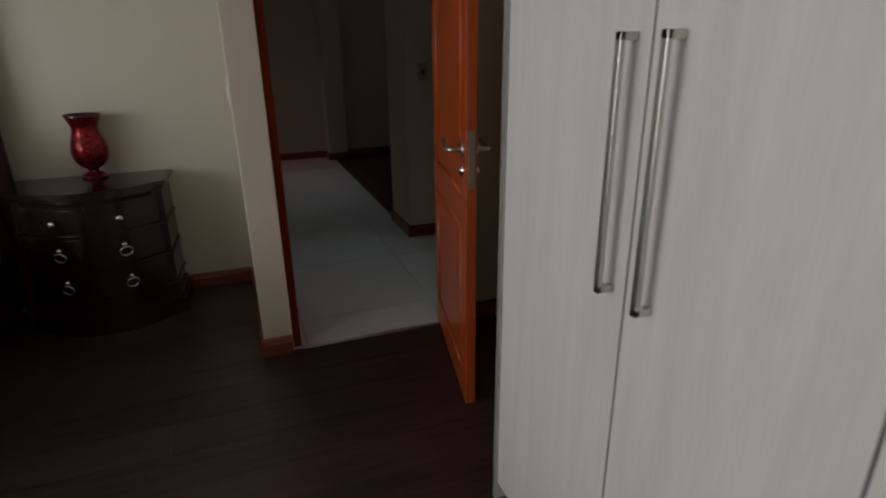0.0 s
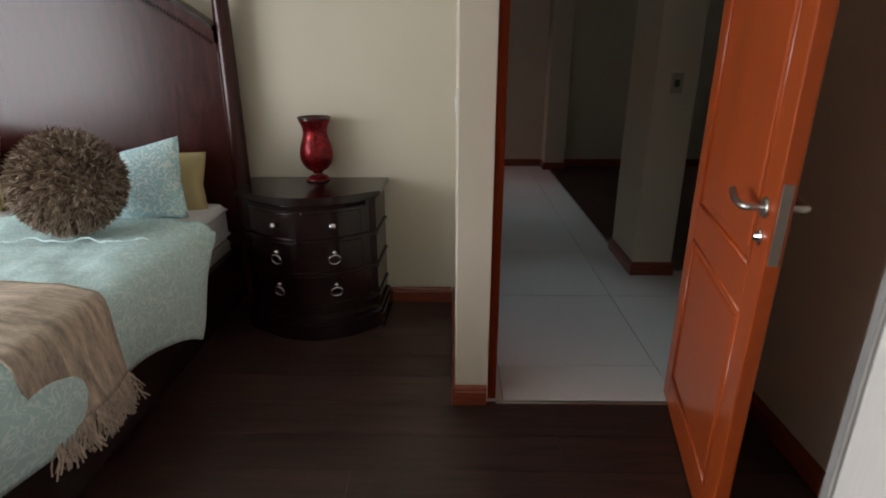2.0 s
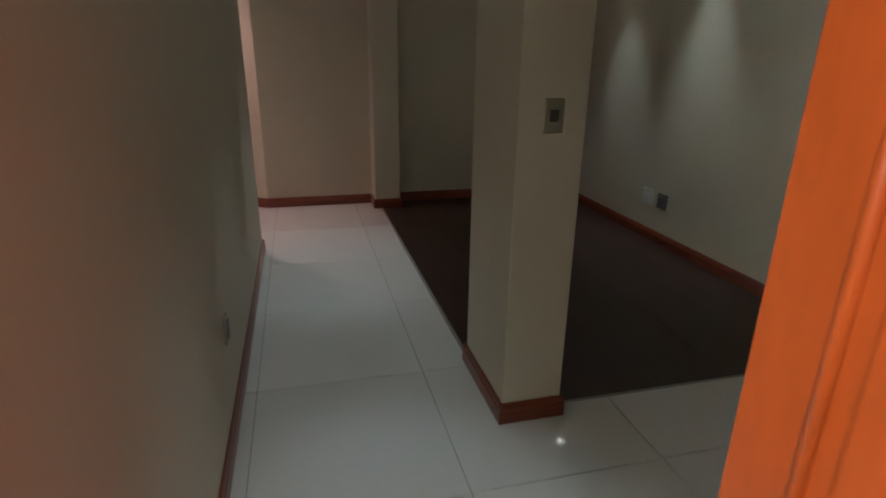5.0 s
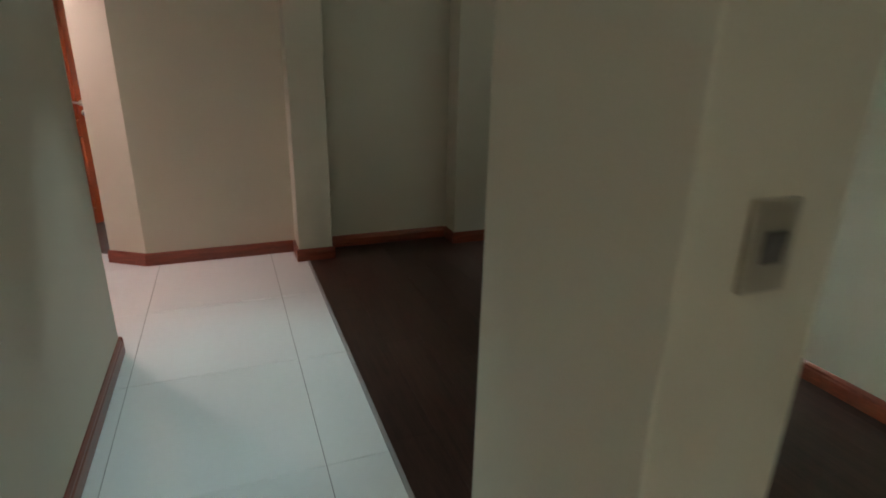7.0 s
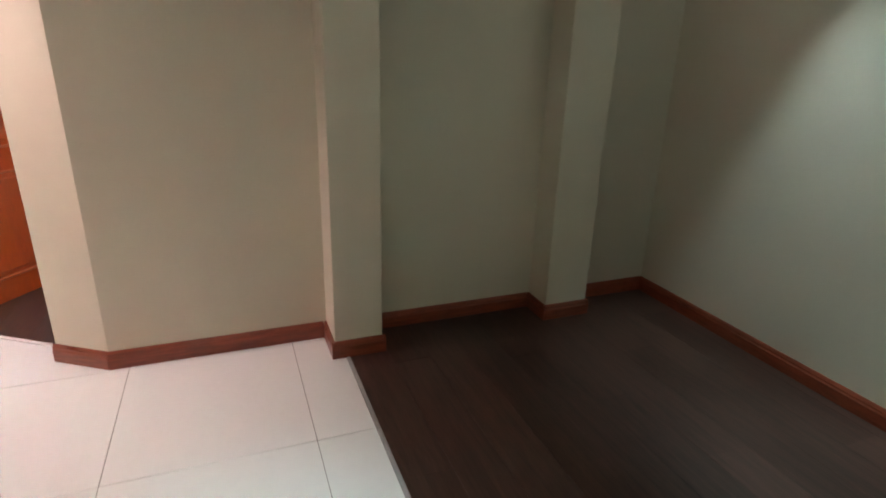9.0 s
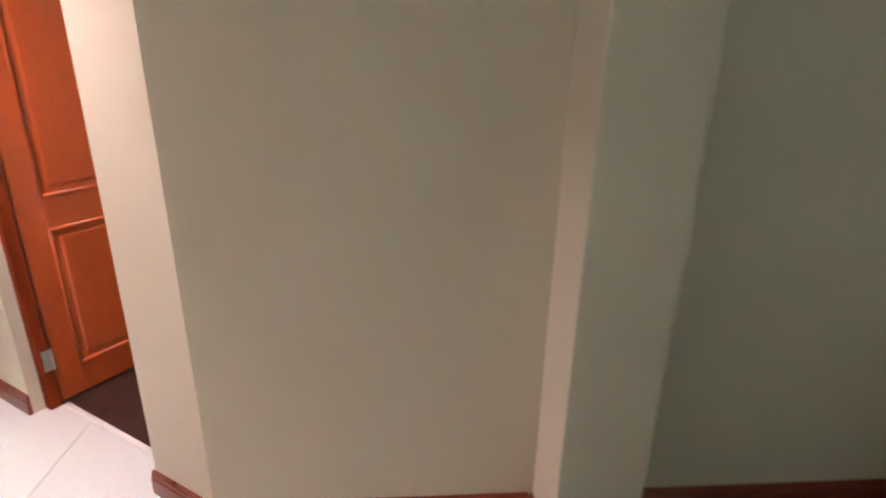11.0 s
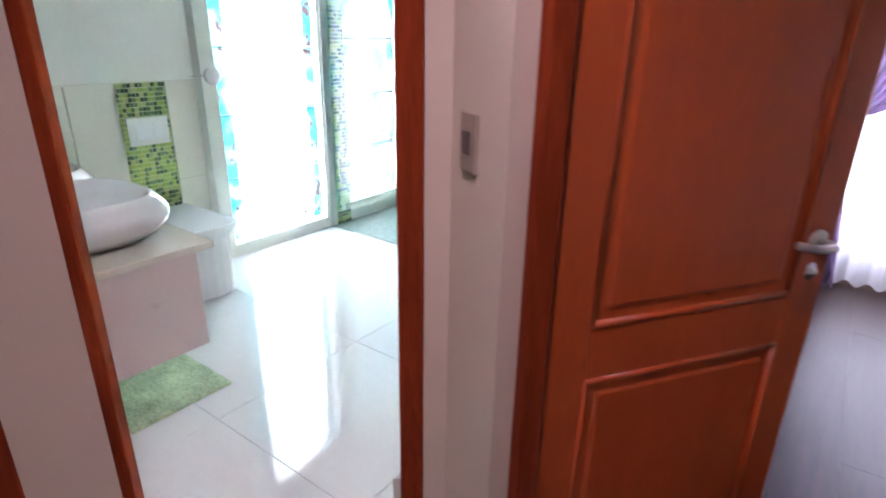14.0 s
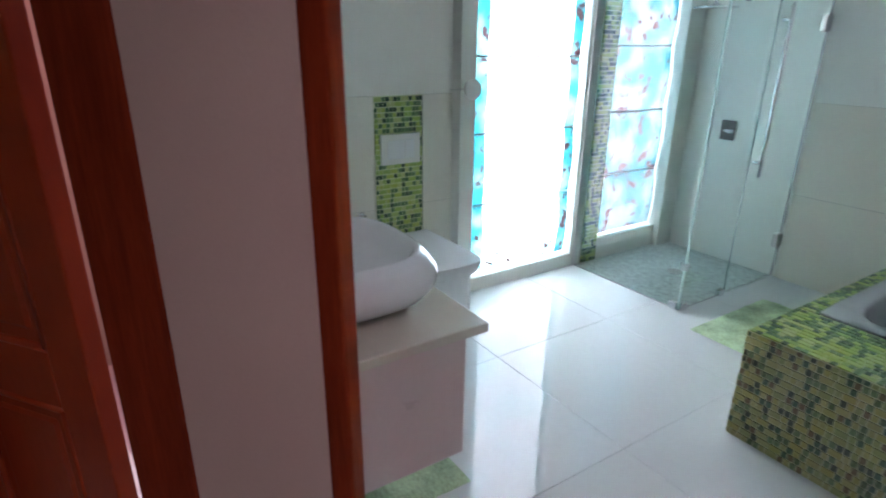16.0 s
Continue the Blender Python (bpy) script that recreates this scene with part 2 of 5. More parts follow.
def blind_cloth(name, ground, cloud, low, high, spot=(0.42, 0.09, 0.07), at=0.66):
    """Translucent printed cloth: turquoise ground, pale clouds, red and brown spots."""
    m = bpy.data.materials.new(name)
    m.use_nodes = True
    nt = m.node_tree
    N, Lk = nt.nodes, nt.links
    N.remove(N["Principled BSDF"])
    tc = N.new("ShaderNodeTexCoord")
    clouds = N.new("ShaderNodeTexNoise")
    clouds.inputs["Scale"].default_value, clouds.inputs["Detail"].default_value = 6, 4
    Lk.new(tc.outputs["Object"], clouds.inputs["Vector"])
    r1 = N.new("ShaderNodeValToRGB")
    e = r1.color_ramp.elements
    e[0].position, e[0].color = low, (*ground, 1)
    e[1].position, e[1].color = high, (*cloud, 1)
    Lk.new(clouds.outputs[0], r1.inputs[0])
    spots = N.new("ShaderNodeTexNoise")
    spots.inputs["Scale"].default_value, spots.inputs["Detail"].default_value = 13, 5
    Lk.new(tc.outputs["Object"], spots.inputs["Vector"])
    r2 = N.new("ShaderNodeValToRGB")
    e = r2.color_ramp.elements
    e[0].position, e[0].color = at, (0, 0, 0, 1)
    e[1].position, e[1].color = at + 0.03, (1, 1, 1, 1)
    Lk.new(spots.outputs[0], r2.inputs[0])
    mx = N.new("ShaderNodeMix")
    mx.data_type = "RGBA"
    Lk.new(r2.outputs[0], mx.inputs[0])
    Lk.new(r1.outputs[0], mx.inputs[6])
    mx.inputs[7].default_value = (*spot, 1)
    tr, df, ms = N.new("ShaderNodeBsdfTranslucent"), N.new("ShaderNodeBsdfDiffuse"), N.new("ShaderNodeMixShader")
    ms.inputs[0].default_value = 0.35
    for s_ in (tr, df):
        Lk.new(mx.outputs[2], s_.inputs["Color"])
    Lk.new(tr.outputs[0], ms.inputs[1])
    Lk.new(df.outputs[0], ms.inputs[2])
    Lk.new(ms.outputs[0], N["Material Output"].inputs[0])
    return m


def sheer(name, color, share):
    m = bpy.data.materials.new(name)
    m.use_nodes = True
    nt = m.node_tree
    N, Lk = nt.nodes, nt.links
    N.remove(N["Principled BSDF"])
    tr, df, ms = N.new("ShaderNodeBsdfTranslucent"), N.new("ShaderNodeBsdfDiffuse"), N.new("ShaderNodeMixShader")
    weave = N.new("ShaderNodeTexNoise")
    weave.inputs["Scale"].default_value = 90
    rp = N.new("ShaderNodeValToRGB")
    rp.color_ramp.elements[0].color, rp.color_ramp.elements[1].color = (*[c * 0.8 for c in color], 1), (*color, 1)
    Lk.new(weave.outputs[0], rp.inputs[0])
    ms.inputs[0].default_value = share
    for s_ in (tr, df):
        Lk.new(rp.outputs[0], s_.inputs["Color"])
    Lk.new(tr.outputs[0], ms.inputs[1])
    Lk.new(df.outputs[0], ms.inputs[2])
    Lk.new(ms.outputs[0], N["Material Output"].inputs[0])
    return m


# Centre painted near white for blown-out daylight; border, shower cloth darkened against the backlight.
BLIND = blind_cloth("washed_out_blind_cloth", (0.42, 0.66, 0.66), (0.88, 0.88, 0.85), 0.30, 0.52)
BLINDB = blind_cloth("dimmed_turquoise_border", (0.006, 0.046, 0.050), (0.08, 0.165, 0.16), 0.42, 0.66, (0.012, 0.006, 0.006), 0.565)
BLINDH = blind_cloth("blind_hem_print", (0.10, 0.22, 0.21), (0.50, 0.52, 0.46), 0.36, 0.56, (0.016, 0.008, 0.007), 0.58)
BLINDC = blind_cloth("dimmed_turquoise_scene_cloth", (0.016, 0.075, 0.088), (0.13, 0.165, 0.17), 0.42, 0.60, (0.05, 0.014, 0.013), 0.585)
SHEER = sheer("white_sheer_voile", (0.85, 0.83, 0.88), 0.4)
PURPLE = sheer("purple_curtain_cloth", (0.50, 0.36, 0.58), 0.6)
LAMPGLOW = bpy.data.materials.new("lit_downlight_lens")
LAMPGLOW.use_nodes = True
LAMPGLOW.node_tree.nodes["Principled BSDF"].inputs["Emission Color"].default_value = (0.9, 0.97, 1, 1)
LAMPGLOW.node_tree.nodes["Principled BSDF"].inputs["Emission Strength"].default_value = 110

# ---- mesh helpers ----


def linked(name, bm, material, smooth=False):
    me = bpy.data.meshes.new(name)
    bmesh.ops.recalc_face_normals(bm, faces=bm.faces)
    bm.to_mesh(me)
    bm.free()
    me.materials.append(material)
    if smooth:
        for poly in me.polygons:
            poly.use_smooth = True
    return new(name, me)


def part(name, bm, material, parent, label="", smooth=False):
    ob = linked(name, bm, material, smooth)
    ob.parent = parent
    if label:
        tagged(ob, label)
    return ob


def piece(name, me, parent, loc=(0, 0, 0)):
    ob = new(name, me)
    ob.parent = parent
    ob.location = loc
    return ob


def thing(name, label, category, m=None, group=""):
    ob = new(name)
    ob.empty_display_size = 0.1
    if m is not None:
        ob.matrix_world = m
    return tagged(ob, label, category, group)


def structure(name, bm, material, label, category):
    return tagged(linked(name, bm, material), label, category, kind="structure")


def box(x0, x1, y0, y1, z0, z1, bevel=0.0, seg=2, bm=None):
    bm2 = bmesh.new()
    bmesh.ops.create_cube(bm2, size=1)
    for v in bm2.verts:
        v.co = ((x0 + x1) / 2 + v.co.x * (x1 - x0), (y0 + y1) / 2 + v.co.y * (y1 - y0), (z0 + z1) / 2 + v.co.z * (z1 - z0))
    if bevel:
        bmesh.ops.bevel(bm2, geom=bm2.edges[:], offset=bevel, segments=seg, affect="EDGES", profile=0.5)
    return bm2 if bm is None else merge(bm, bm2)


def merge(bm, other):
    tmp = bpy.data.meshes.new("tmp")
    other.to_mesh(tmp)
    other.free()
    bm.from_mesh(tmp)
    bpy.data.meshes.remove(tmp)
    return bm


def prism(pts, z0, z1, bevel=0.0, bm=None):
    bm2 = bmesh.new()
    lo = [bm2.verts.new((x, y, z0)) for x, y in pts]
    hi = [bm2.verts.new((x, y, z1)) for x, y in pts]
    n = len(pts)
    bm2.faces.new(lo[::-1])
    bm2.faces.new(hi)
    for i in range(n):
        bm2.faces.new((lo[i], lo[(i + 1) % n], hi[(i + 1) % n], hi[i]))
    if bevel:
        bmesh.ops.bevel(bm2, geom=bm2.edges[:], offset=bevel, segments=2, affect="EDGES", profile=0.5)
    return bm2 if bm is None else merge(bm, bm2)


def lathe(profile, n=32, sx=1.0, sy=1.0, bm=None):
    """Turns (radius, z) rows round the z axis."""
    bm2 = bmesh.new()
    rings = []
    for r, z in profile:
        rings.append([bm2.verts.new((sx * r * math.cos(2 * math.pi * i / n), sy * r * math.sin(2 * math.pi * i / n), z)) for i in range(n)])
    for a, b in zip(rings, rings[1:]):
        for i in range(n):
            bm2.faces.new((a[i], a[(i + 1) % n], b[(i + 1) % n], b[i]))
    bm2.faces.new(rings[0][::-1])
    bm2.faces.new(rings[-1])
    return bm2 if bm is None else merge(bm, bm2)


def tube(pts, r, n=10, closed=False, bm=None):
    """A round bar along points."""
    bm2 = bmesh.new()
    P = [Vector(p) for p in pts]
    rings = []
    for i, p in enumerate(P):
        a = P[i - 1] if (i or closed) else p
        b = P[(i + 1) % len(P)] if (i < len(P) - 1 or closed) else p
        d = (b - a).normalized()
        q = d.to_track_quat("Z", "Y")
        rings.append([bm2.verts.new(p + q @ Vector((r * math.cos(2 * math.pi * k / n), r * math.sin(2 * math.pi * k / n), 0))) for k in range(n)])
    pairs = list(zip(rings, rings[1:])) + ([(rings[-1], rings[0])] if closed else [])
    for a, b in pairs:
        for k in range(n):
            bm2.faces.new((a[k], a[(k + 1) % n], b[(k + 1) % n], b[k]))
    if not closed:
        bm2.faces.new(rings[0][::-1])
        bm2.faces.new(rings[-1])
    return bm2 if bm is None else merge(bm, bm2)


def sheet(f, nu, nv, thick=0.0, bm=None):
    """A surface f(u, v) with u, v in 0..1, given thickness along its normals."""
    bm2 = bmesh.new()
    V = [[bm2.verts.new(f(i / nu, j / nv)) for j in range(nv + 1)] for i in range(nu + 1)]
    for i in range(nu):
        for j in range(nv):
            bm2.faces.new((V[i][j], V[i + 1][j], V[i + 1][j + 1], V[i][j + 1]))
    if thick:
        bmesh.ops.recalc_face_normals(bm2, faces=bm2.faces)
        bmesh.ops.solidify(bm2, geom=bm2.faces[:], thickness=thick)
    return bm2 if bm is None else merge(bm, bm2)


def moved(bm, m):
    bmesh.ops.transform(bm, matrix=m, verts=bm.verts)
    return bm


def clip(poly, lines):
    """Cuts a polygon by half planes a*x + b*y <= c."""
    for a, b, c in lines:
        out = []
        for (x0, y0), (x1, y1) in zip(poly, poly[1:] + poly[:1]):
            d0, d1 = a * x0 + b * y0 - c, a * x1 + b * y1 - c
            if d0 <= 0:
                out.append((x0, y0))
            if d0 * d1 < 0:
                s = d0 / (d0 - d1)
                out.append((x0 + s * (x1 - x0), y0 + s * (y1 - y0)))
        poly = out
        if len(poly) < 3:
            return []
    return poly


# ---- the plan ----
H = 2.4
PX, PY = 0.886, 7.811                      # corner at the end of the passage
SX, SY = -0.245, 8.553                     # inner corner between the two lobby doors
LB = math.hypot(SX - PX, SY - PY)
UB = Vector(((SX - PX) / LB, (SY - PY) / LB, 0))
NB = Vector((-UB.y, UB.x, 0)) * -1         # into the spare room
AX, AY = -0.866, 8.013                     # bathroom door wall
UF = Vector((math.cos(radians(41)), math.sin(radians(41)), 0))
NF = Vector((-UF.y, UF.x, 0))              # into the bathroom


def along(ox, oy, u, n, s, d):
    return (ox + u.x * s + n.x * d, oy + u.y * s + n.y * d)


def slab(ox, oy, u, n, s0, s1, d0, d1, z0, z1, bevel=0.0):
    return prism([along(ox, oy, u, n, s0, d0), along(ox, oy, u, n, s1, d0), along(ox, oy, u, n, s1, d1), along(ox, oy, u, n, s0, d1)], z0, z1, bevel)


PAINTED = "cream painted plaster wall"


def wall(name, bm, material=None, label=PAINTED):
    return structure(name, bm, material or WALL, label, "wall")


wall("wall_passage_west", box(0.762, 0.895, 2.796, 6.548, 0, H, 0.004))
wall("wall_bedroom_north", box(-3.3, 0.762, 3.795, 3.94, 0, H))
wall("wall_bedroom_door", box(1.732, 3.92, 2.796, 2.93, 0, H))
wall("wall_over_bedroom_door", box(0.895, 1.732, 2.796, 2.93, 2.075, H))
wall("wall_bedroom_east", box(1.97, 2.10, -2.3, 2.796, 0, H))
wall("wall_bedroom_south", box(-3.3, 2.10, -2.42, -2.3, 0, H))
bw = box(-3.42, -3.3, -2.42, -0.6, 0, H)
box(-3.42, -3.3, 2.3, 3.94, 0, H, bm=bw)
box(-3.42, -3.3, -0.6, 2.3, 0, 0.7, bm=bw)
box(-3.42, -3.3, -0.6, 2.3, 2.2, H, bm=bw)
wall("wall_bedroom_west", bw)
wall("column", box(1.924, 2.173, 4.216, 4.706, 0, H, 0.004), label="cream painted square column beside the passage")
wall("wall_north", prism([(PX, PY), (3.92, 7.83), (3.92, 7.96), (0.944, 7.96)], 0, H))
wall("pilaster_1", box(1.878, 2.115, 7.584, 7.83, 0, H, 0.004), label="cream painted pilaster on the end wall")
wall("pilaster_2", box(3.083, 3.352, 7.635, 7.83, 0, H, 0.004), label="cream painted pilaster on the end wall")
wall("wall_east", box(3.92, 4.05, 2.796, 7.96, 0, H))
wall("wall_spare_room_door_1", slab(PX, PY, UB, NB, 0, 0.285, 0, 0.14, 0, H))
wall("wall_spare_room_door_2", slab(PX, PY, UB, NB, 1.09, LB, 0, 0.14, 0, H))
wall("wall_over_spare_room_door", slab(PX, PY, UB, NB, 0.285, 1.09, 0, 0.14, 2.075, H))
wall("wall_bath_door_1", slab(AX, AY, UF, NF, 0.765, 0.823, 0, 0.12, 0, H))
wall("wall_bath_door_2", prism([along(AX, AY, UF, NF, s, d) for s, d in ((-0.255, 0), (-0.019, 0), (-0.10, 0.12), (-0.255, 0.12))], 0, H))
wall("wall_bath_door_3", slab(AX, AY, UF, NF, -2.4, -1.025, 0, 0.12, 0, H))
wall("wall_over_bath_door", slab(AX, AY, UF, NF, -0.019, 0.765, 0, 0.12, 2.075, H))
wall("wall_over_side_door", slab(AX, AY, UF, NF, -1.025, -0.255, 0, 0.12, 2.075, H))
wall("wall_lobby_south", box(-3.07, 0.762, 6.42, 6.548, 0, H))
# The opening here belongs to an added window that is never in view.
sw = box(-3.07, -2.95, 6.548, 6.9, 0, H)
box(-3.07, -2.95, 7.5, 7.88, 0, H, bm=sw)
box(-3.07, -2.95, 6.9, 7.5, 0, 0.95, bm=sw)
box(-3.07, -2.95, 6.9, 7.5, 2.05, H, bm=sw)
wall("wall_side_room_west", sw)
wall("wall_bath_south", box(-2.95, -1.07, 7.88, 8.0, 0, H), WALLB, "pale painted bathroom wall")
wall("wall_bath_north", box(-2.95, -0.08, 11.43, 11.55, 0, H), WALLB, "pale painted bathroom wall")
wall("wall_bath_east", box(-0.20, -0.08, 8.68, 11.43, 0, H), WALLB, "pale painted bathroom wall")
west = box(-2.95, -2.83, 7.88, 9.49, 0, H)
box(-2.95, -2.745, 9.49, 9.585, 0, H, bm=west)
box(-2.95, -2.745, 9.585, 10.41, 0, 0.085, bm=west)
box(-2.95, -2.745, 9.585, 10.41, 2.15, H, bm=west)
box(-2.95, -2.745, 10.41, 10.66, 0, H, bm=west)
box(-2.95, -2.745, 10.66, 11.27, 0, 0.15, bm=west)
box(-2.95, -2.745, 10.66, 11.27, 2.15, H, bm=west)
box(-2.95, -2.70, 11.27, 11.43, 0, H, bm=west)
wall("wall_bath_west", west, WALLB, "pale painted bathroom wall with two tall windows")
wall("wall_spare_room_east", box(2.6, 2.72, 7.96, 11.9, 0, H))
nb = box(-0.08, 0.35, 11.78, 11.9, 0, H)
box(2.1, 2.6, 11.78, 11.9, 0, H, bm=nb)
box(0.35, 2.1, 11.78, 11.9, 0, 0.15, bm=nb)
box(0.35, 2.1, 11.78, 11.9, 2.2, H, bm=nb)
wall("wall_spare_room_north", nb)
structure("ceiling", box(-3.5, 4.1, -2.5, 11.95, H, H + 0.1), CEIL, "plain white painted ceiling", "ceiling")
structure("ground", box(-300, 300, -300, 300, -0.5, -0.4), mat("garden_ground", (0.10, 0.12, 0.06), 0.9, vary=0.4, scale=0.5), "grass and soil round the house", "ground")

# ---- floors: tiles and planks ----
GRID, GRIDY = 0.735, 0.781
GX, GY = 1.697, 3.878                    # passage tile grid
BX, BY, BGRID = -1.310, 9.269, 0.7555    # bathroom tile grid


def tiled_floor(name, regions, label):
    base = bmesh.new()
    for x0, x1, y0, y1, lines in regions:
        poly = clip([(x0, y0), (x1, y0), (x1, y1), (x0, y1)], lines)
        prism(poly, -0.06, -0.004, bm=base)
    floor = structure(name, base, GROUT, label, "floor")
    g = 0.0016
    for x0, x1, y0, y1, lines in regions:
        gx, gy, gr, gs = (BX, BY, BGRID, BGRID) if x1 < 0 else (GX, GY, GRID, GRIDY)
        for i in range(math.floor((x0 - gx) / gr), math.ceil((x1 - gx) / gr)):
            for j in range(math.floor((y0 - gy) / gs), math.ceil((y1 - gy) / gs)):
                a, b = max(x0, gx + i * gr + g), min(x1, gx + (i + 1) * gr - g)
                c, d = max(y0, gy + j * gs + g), min(y1, gy + (j + 1) * gs - g)
                if b - a < 0.02 or d - c < 0.02:
                    continue
                poly = clip([(a, c), (b, c), (b, d), (a, d)], lines)
                if len(poly) > 2:
                    part("tile", prism(poly, -0.012, 0.0), TILE, floor)
    return floor


def plank_floor(name, x0, x1, y0, y1, lines, axis, material, label):
    base = prism(clip([(x0, y0), (x1, y0), (x1, y1), (x0, y1)], lines), -0.06, -0.004)
    floor = structure(name, base, SUB, label, "floor")
    w, length, g = 0.19, 1.2, 0.0005
    u0, u1, v0, v1 = (x0, x1, y0, y1) if axis == "x" else (y0, y1, x0, x1)
    for k in range(math.ceil((v1 - v0) / w)):
        c, d = v0 + k * w + g, min(v1, v0 + (k + 1) * w - g)
        s = u0 - length * ((k * 0.37) % 1)
        while s < u1:
            a, b = max(u0, s + g), min(u1, s + length - g)
            s += length
            if b - a < 0.03 or d - c < 0.02:
                continue
            q = [(a, c), (b, c), (b, d), (a, d)] if axis == "x" else [(c, a), (d, a), (d, b), (c, b)]
            poly = clip(q, lines)
            if len(poly) > 2:
                part("plank", prism(poly, -0.01, 0.001), material, floor)
    return floor


BIN = (NB.x, NB.y, NB.x * PX + NB.y * PY + 0.095)       # tile side of the spare room threshold
BOUT = (-BIN[0], -BIN[1], -BIN[2] - 0.012)
FC = NF.x * AX + NF.y * AY
tiled_floor("floor_tiles", [
    (0.80, 3.98, 2.815, 4.277, []),
    (PX, 1.93, 4.277, 7.85, []),
    (0.80, PX, 4.277, 7.95, [BIN]),
    (-3.0, 0.80, 6.48, 8.7, [BIN, (NF.x, NF.y, FC + 0.06)]),
    (-2.80, -0.15, 7.95, 10.448, [(-NF.x, -NF.y, -FC - 0.06)]),
    (-1.922, -0.15, 10.448, 11.46, []),
    (-3.0, -0.9, 6.5, 7.93, [(-NF.x, -NF.y, -FC - 0.06)]),
], "large white polished porcelain floor tiles")
plank_floor("floor_bedroom", -3.35, 2.0, -2.35, 2.803, [], "x", PLANKX, "dark brown laminate plank bedroom floor")
plank_floor("floor_bedroom_alcove", -3.35, 0.80, 2.803, 3.85, [], "x", PLANKX, "dark brown laminate plank bedroom floor")
plank_floor("floor_sitting_area", 1.946, 3.98, 4.289, 7.86, [], "y", PLANK, "dark brown laminate plank floor")
plank_floor("floor_spare_room", -0.10, 2.65, 7.9, 11.85, [BOUT], "y", PLANK, "dark brown laminate plank floor")
structure("floor_shower", box(-2.80, -1.93, 10.452, 11.46, -0.06, -0.002), PEBBLE, "grey pebbled shower floor", "floor")
structure("threshold_1", box(0.93, 1.69, 2.795, 2.816, -0.01, 0.004, 0.003), STEEL, "thin metal threshold strip in the bedroom doorway", "threshold")
structure("threshold_2", slab(PX, PY, UB, NB, 0.329, 1.048, 0.092, 0.115, -0.01, 0.006, 0.003), PLASTIC, "white threshold strip in the doorway", "threshold")
structure("threshold_3", box(1.929, 1.948, 4.706, 7.6, -0.01, 0.004, 0.003), WARDE, "thin strip between tile and laminate", "threshold")
structure("threshold_4", box(2.173, 3.92, 4.276, 4.29, -0.01, 0.004, 0.003), WARDE, "thin strip between tile and laminate", "threshold")

# ---- skirting ----
PROFILE = ((0, 0), (0.016, 0), (0.016, 0.058), (0.012, 0.066), (0.012, 0.074), (0.006, 0.088), (0, 0.088))


def skirting(ax, ay, bx, by, e0=0.0, e1=0.0):
    """A moulded board on the left-hand side of the way from a to b."""
    L = math.hypot(bx - ax, by - ay)
    u = Vector(((bx - ax) / L, (by - ay) / L, 0))
    n = Vector((-u.y, u.x, 0))
    bm = bmesh.new()
    rows = []
    for s in (-e0, L + e1):
        rows.append([bm.verts.new((ax + u.x * s + n.x * d, ay + u.y * s + n.y * d, z + 0.001)) for d, z in PROFILE])
    k = len(PROFILE)
    for i in range(k):
        bm.faces.new((rows[0][i], rows[0][(i + 1) % k], rows[1][(i + 1) % k], rows[1][i]))
    bm.faces.new(rows[0])
    bm.faces.new(rows[1][::-1])
    structure("baseboard", bm, SKIRT, "red-brown stained moulded wooden skirting board", "baseboard")


e = 0.0158
for run in (
    (0.895, 6.548, 0.895, 2.93, e, 0), (0.89, 2.796, 0.762, 2.796, 0, e), (0.762, 2.796, 0.762, 3.795, e, 0), (0.762, 3.795, -3.3, 3.795, -e, 0),
    (1.97, 1.63, 1.97, 2.796, 0, -e), (1.97, 2.796, 1.735, 2.796), (-2.5, 6.548, 0.895, 6.548, 0, e),
    (1.924, 4.216, 1.924, 4.706, e, e), (2.173, 4.216, 1.924, 4.216, e, e), (2.173, 4.706, 2.173, 4.216, e, e), (1.924, 4.706, 2.173, 4.706, e, e),
    (1.878, 7.817, PX, PY, -e, 0.006), (1.878, 7.584, 1.878, 7.82, e, 0), (2.115, 7.584, 1.878, 7.584, e, e), (2.115, 7.83, 2.115, 7.584, 0, e),
    (3.083, 7.826, 2.115, 7.82, -e, -e), (3.083, 7.635, 3.083, 7.83, e, 0), (3.352, 7.635, 3.083, 7.635, e, e), (3.352, 7.83, 3.352, 7.635, 0, e),
    (3.92, 7.83, 3.352, 7.828, -e, -e), (3.92, 2.93, 3.92, 7.83, 0, 0), (1.74, 2.93, 3.92, 2.93),
):
    skirting(*run)
for s0, s1 in ((0.0, 0.294), (1.09, LB)):
    skirting(*along(PX, PY, UB, NB, s0, 0), *along(PX, PY, UB, NB, s1, 0))
for s0, s1 in ((0.823, 0.78), (-0.01, -0.255), (-1.03, -2.2)):
    skirting(*along(AX, AY, UF, NF, s0, 0), *along(AX, AY, UF, NF, s1, 0))
skirting(-1.12, 7.88, -2.95, 7.88)

# ---- doors ----


def hinge_plate(parent, m):
    bm = box(-0.017, 0.017, -0.002, 0.002, -0.045, 0.045, 0.001)
    tube([(0.019, 0, -0.045), (0.019, 0, 0.045)], 0.005, 8, bm=bm)
    part("hinge", moved(bm, m), STEEL, parent, "brushed steel butt hinge")


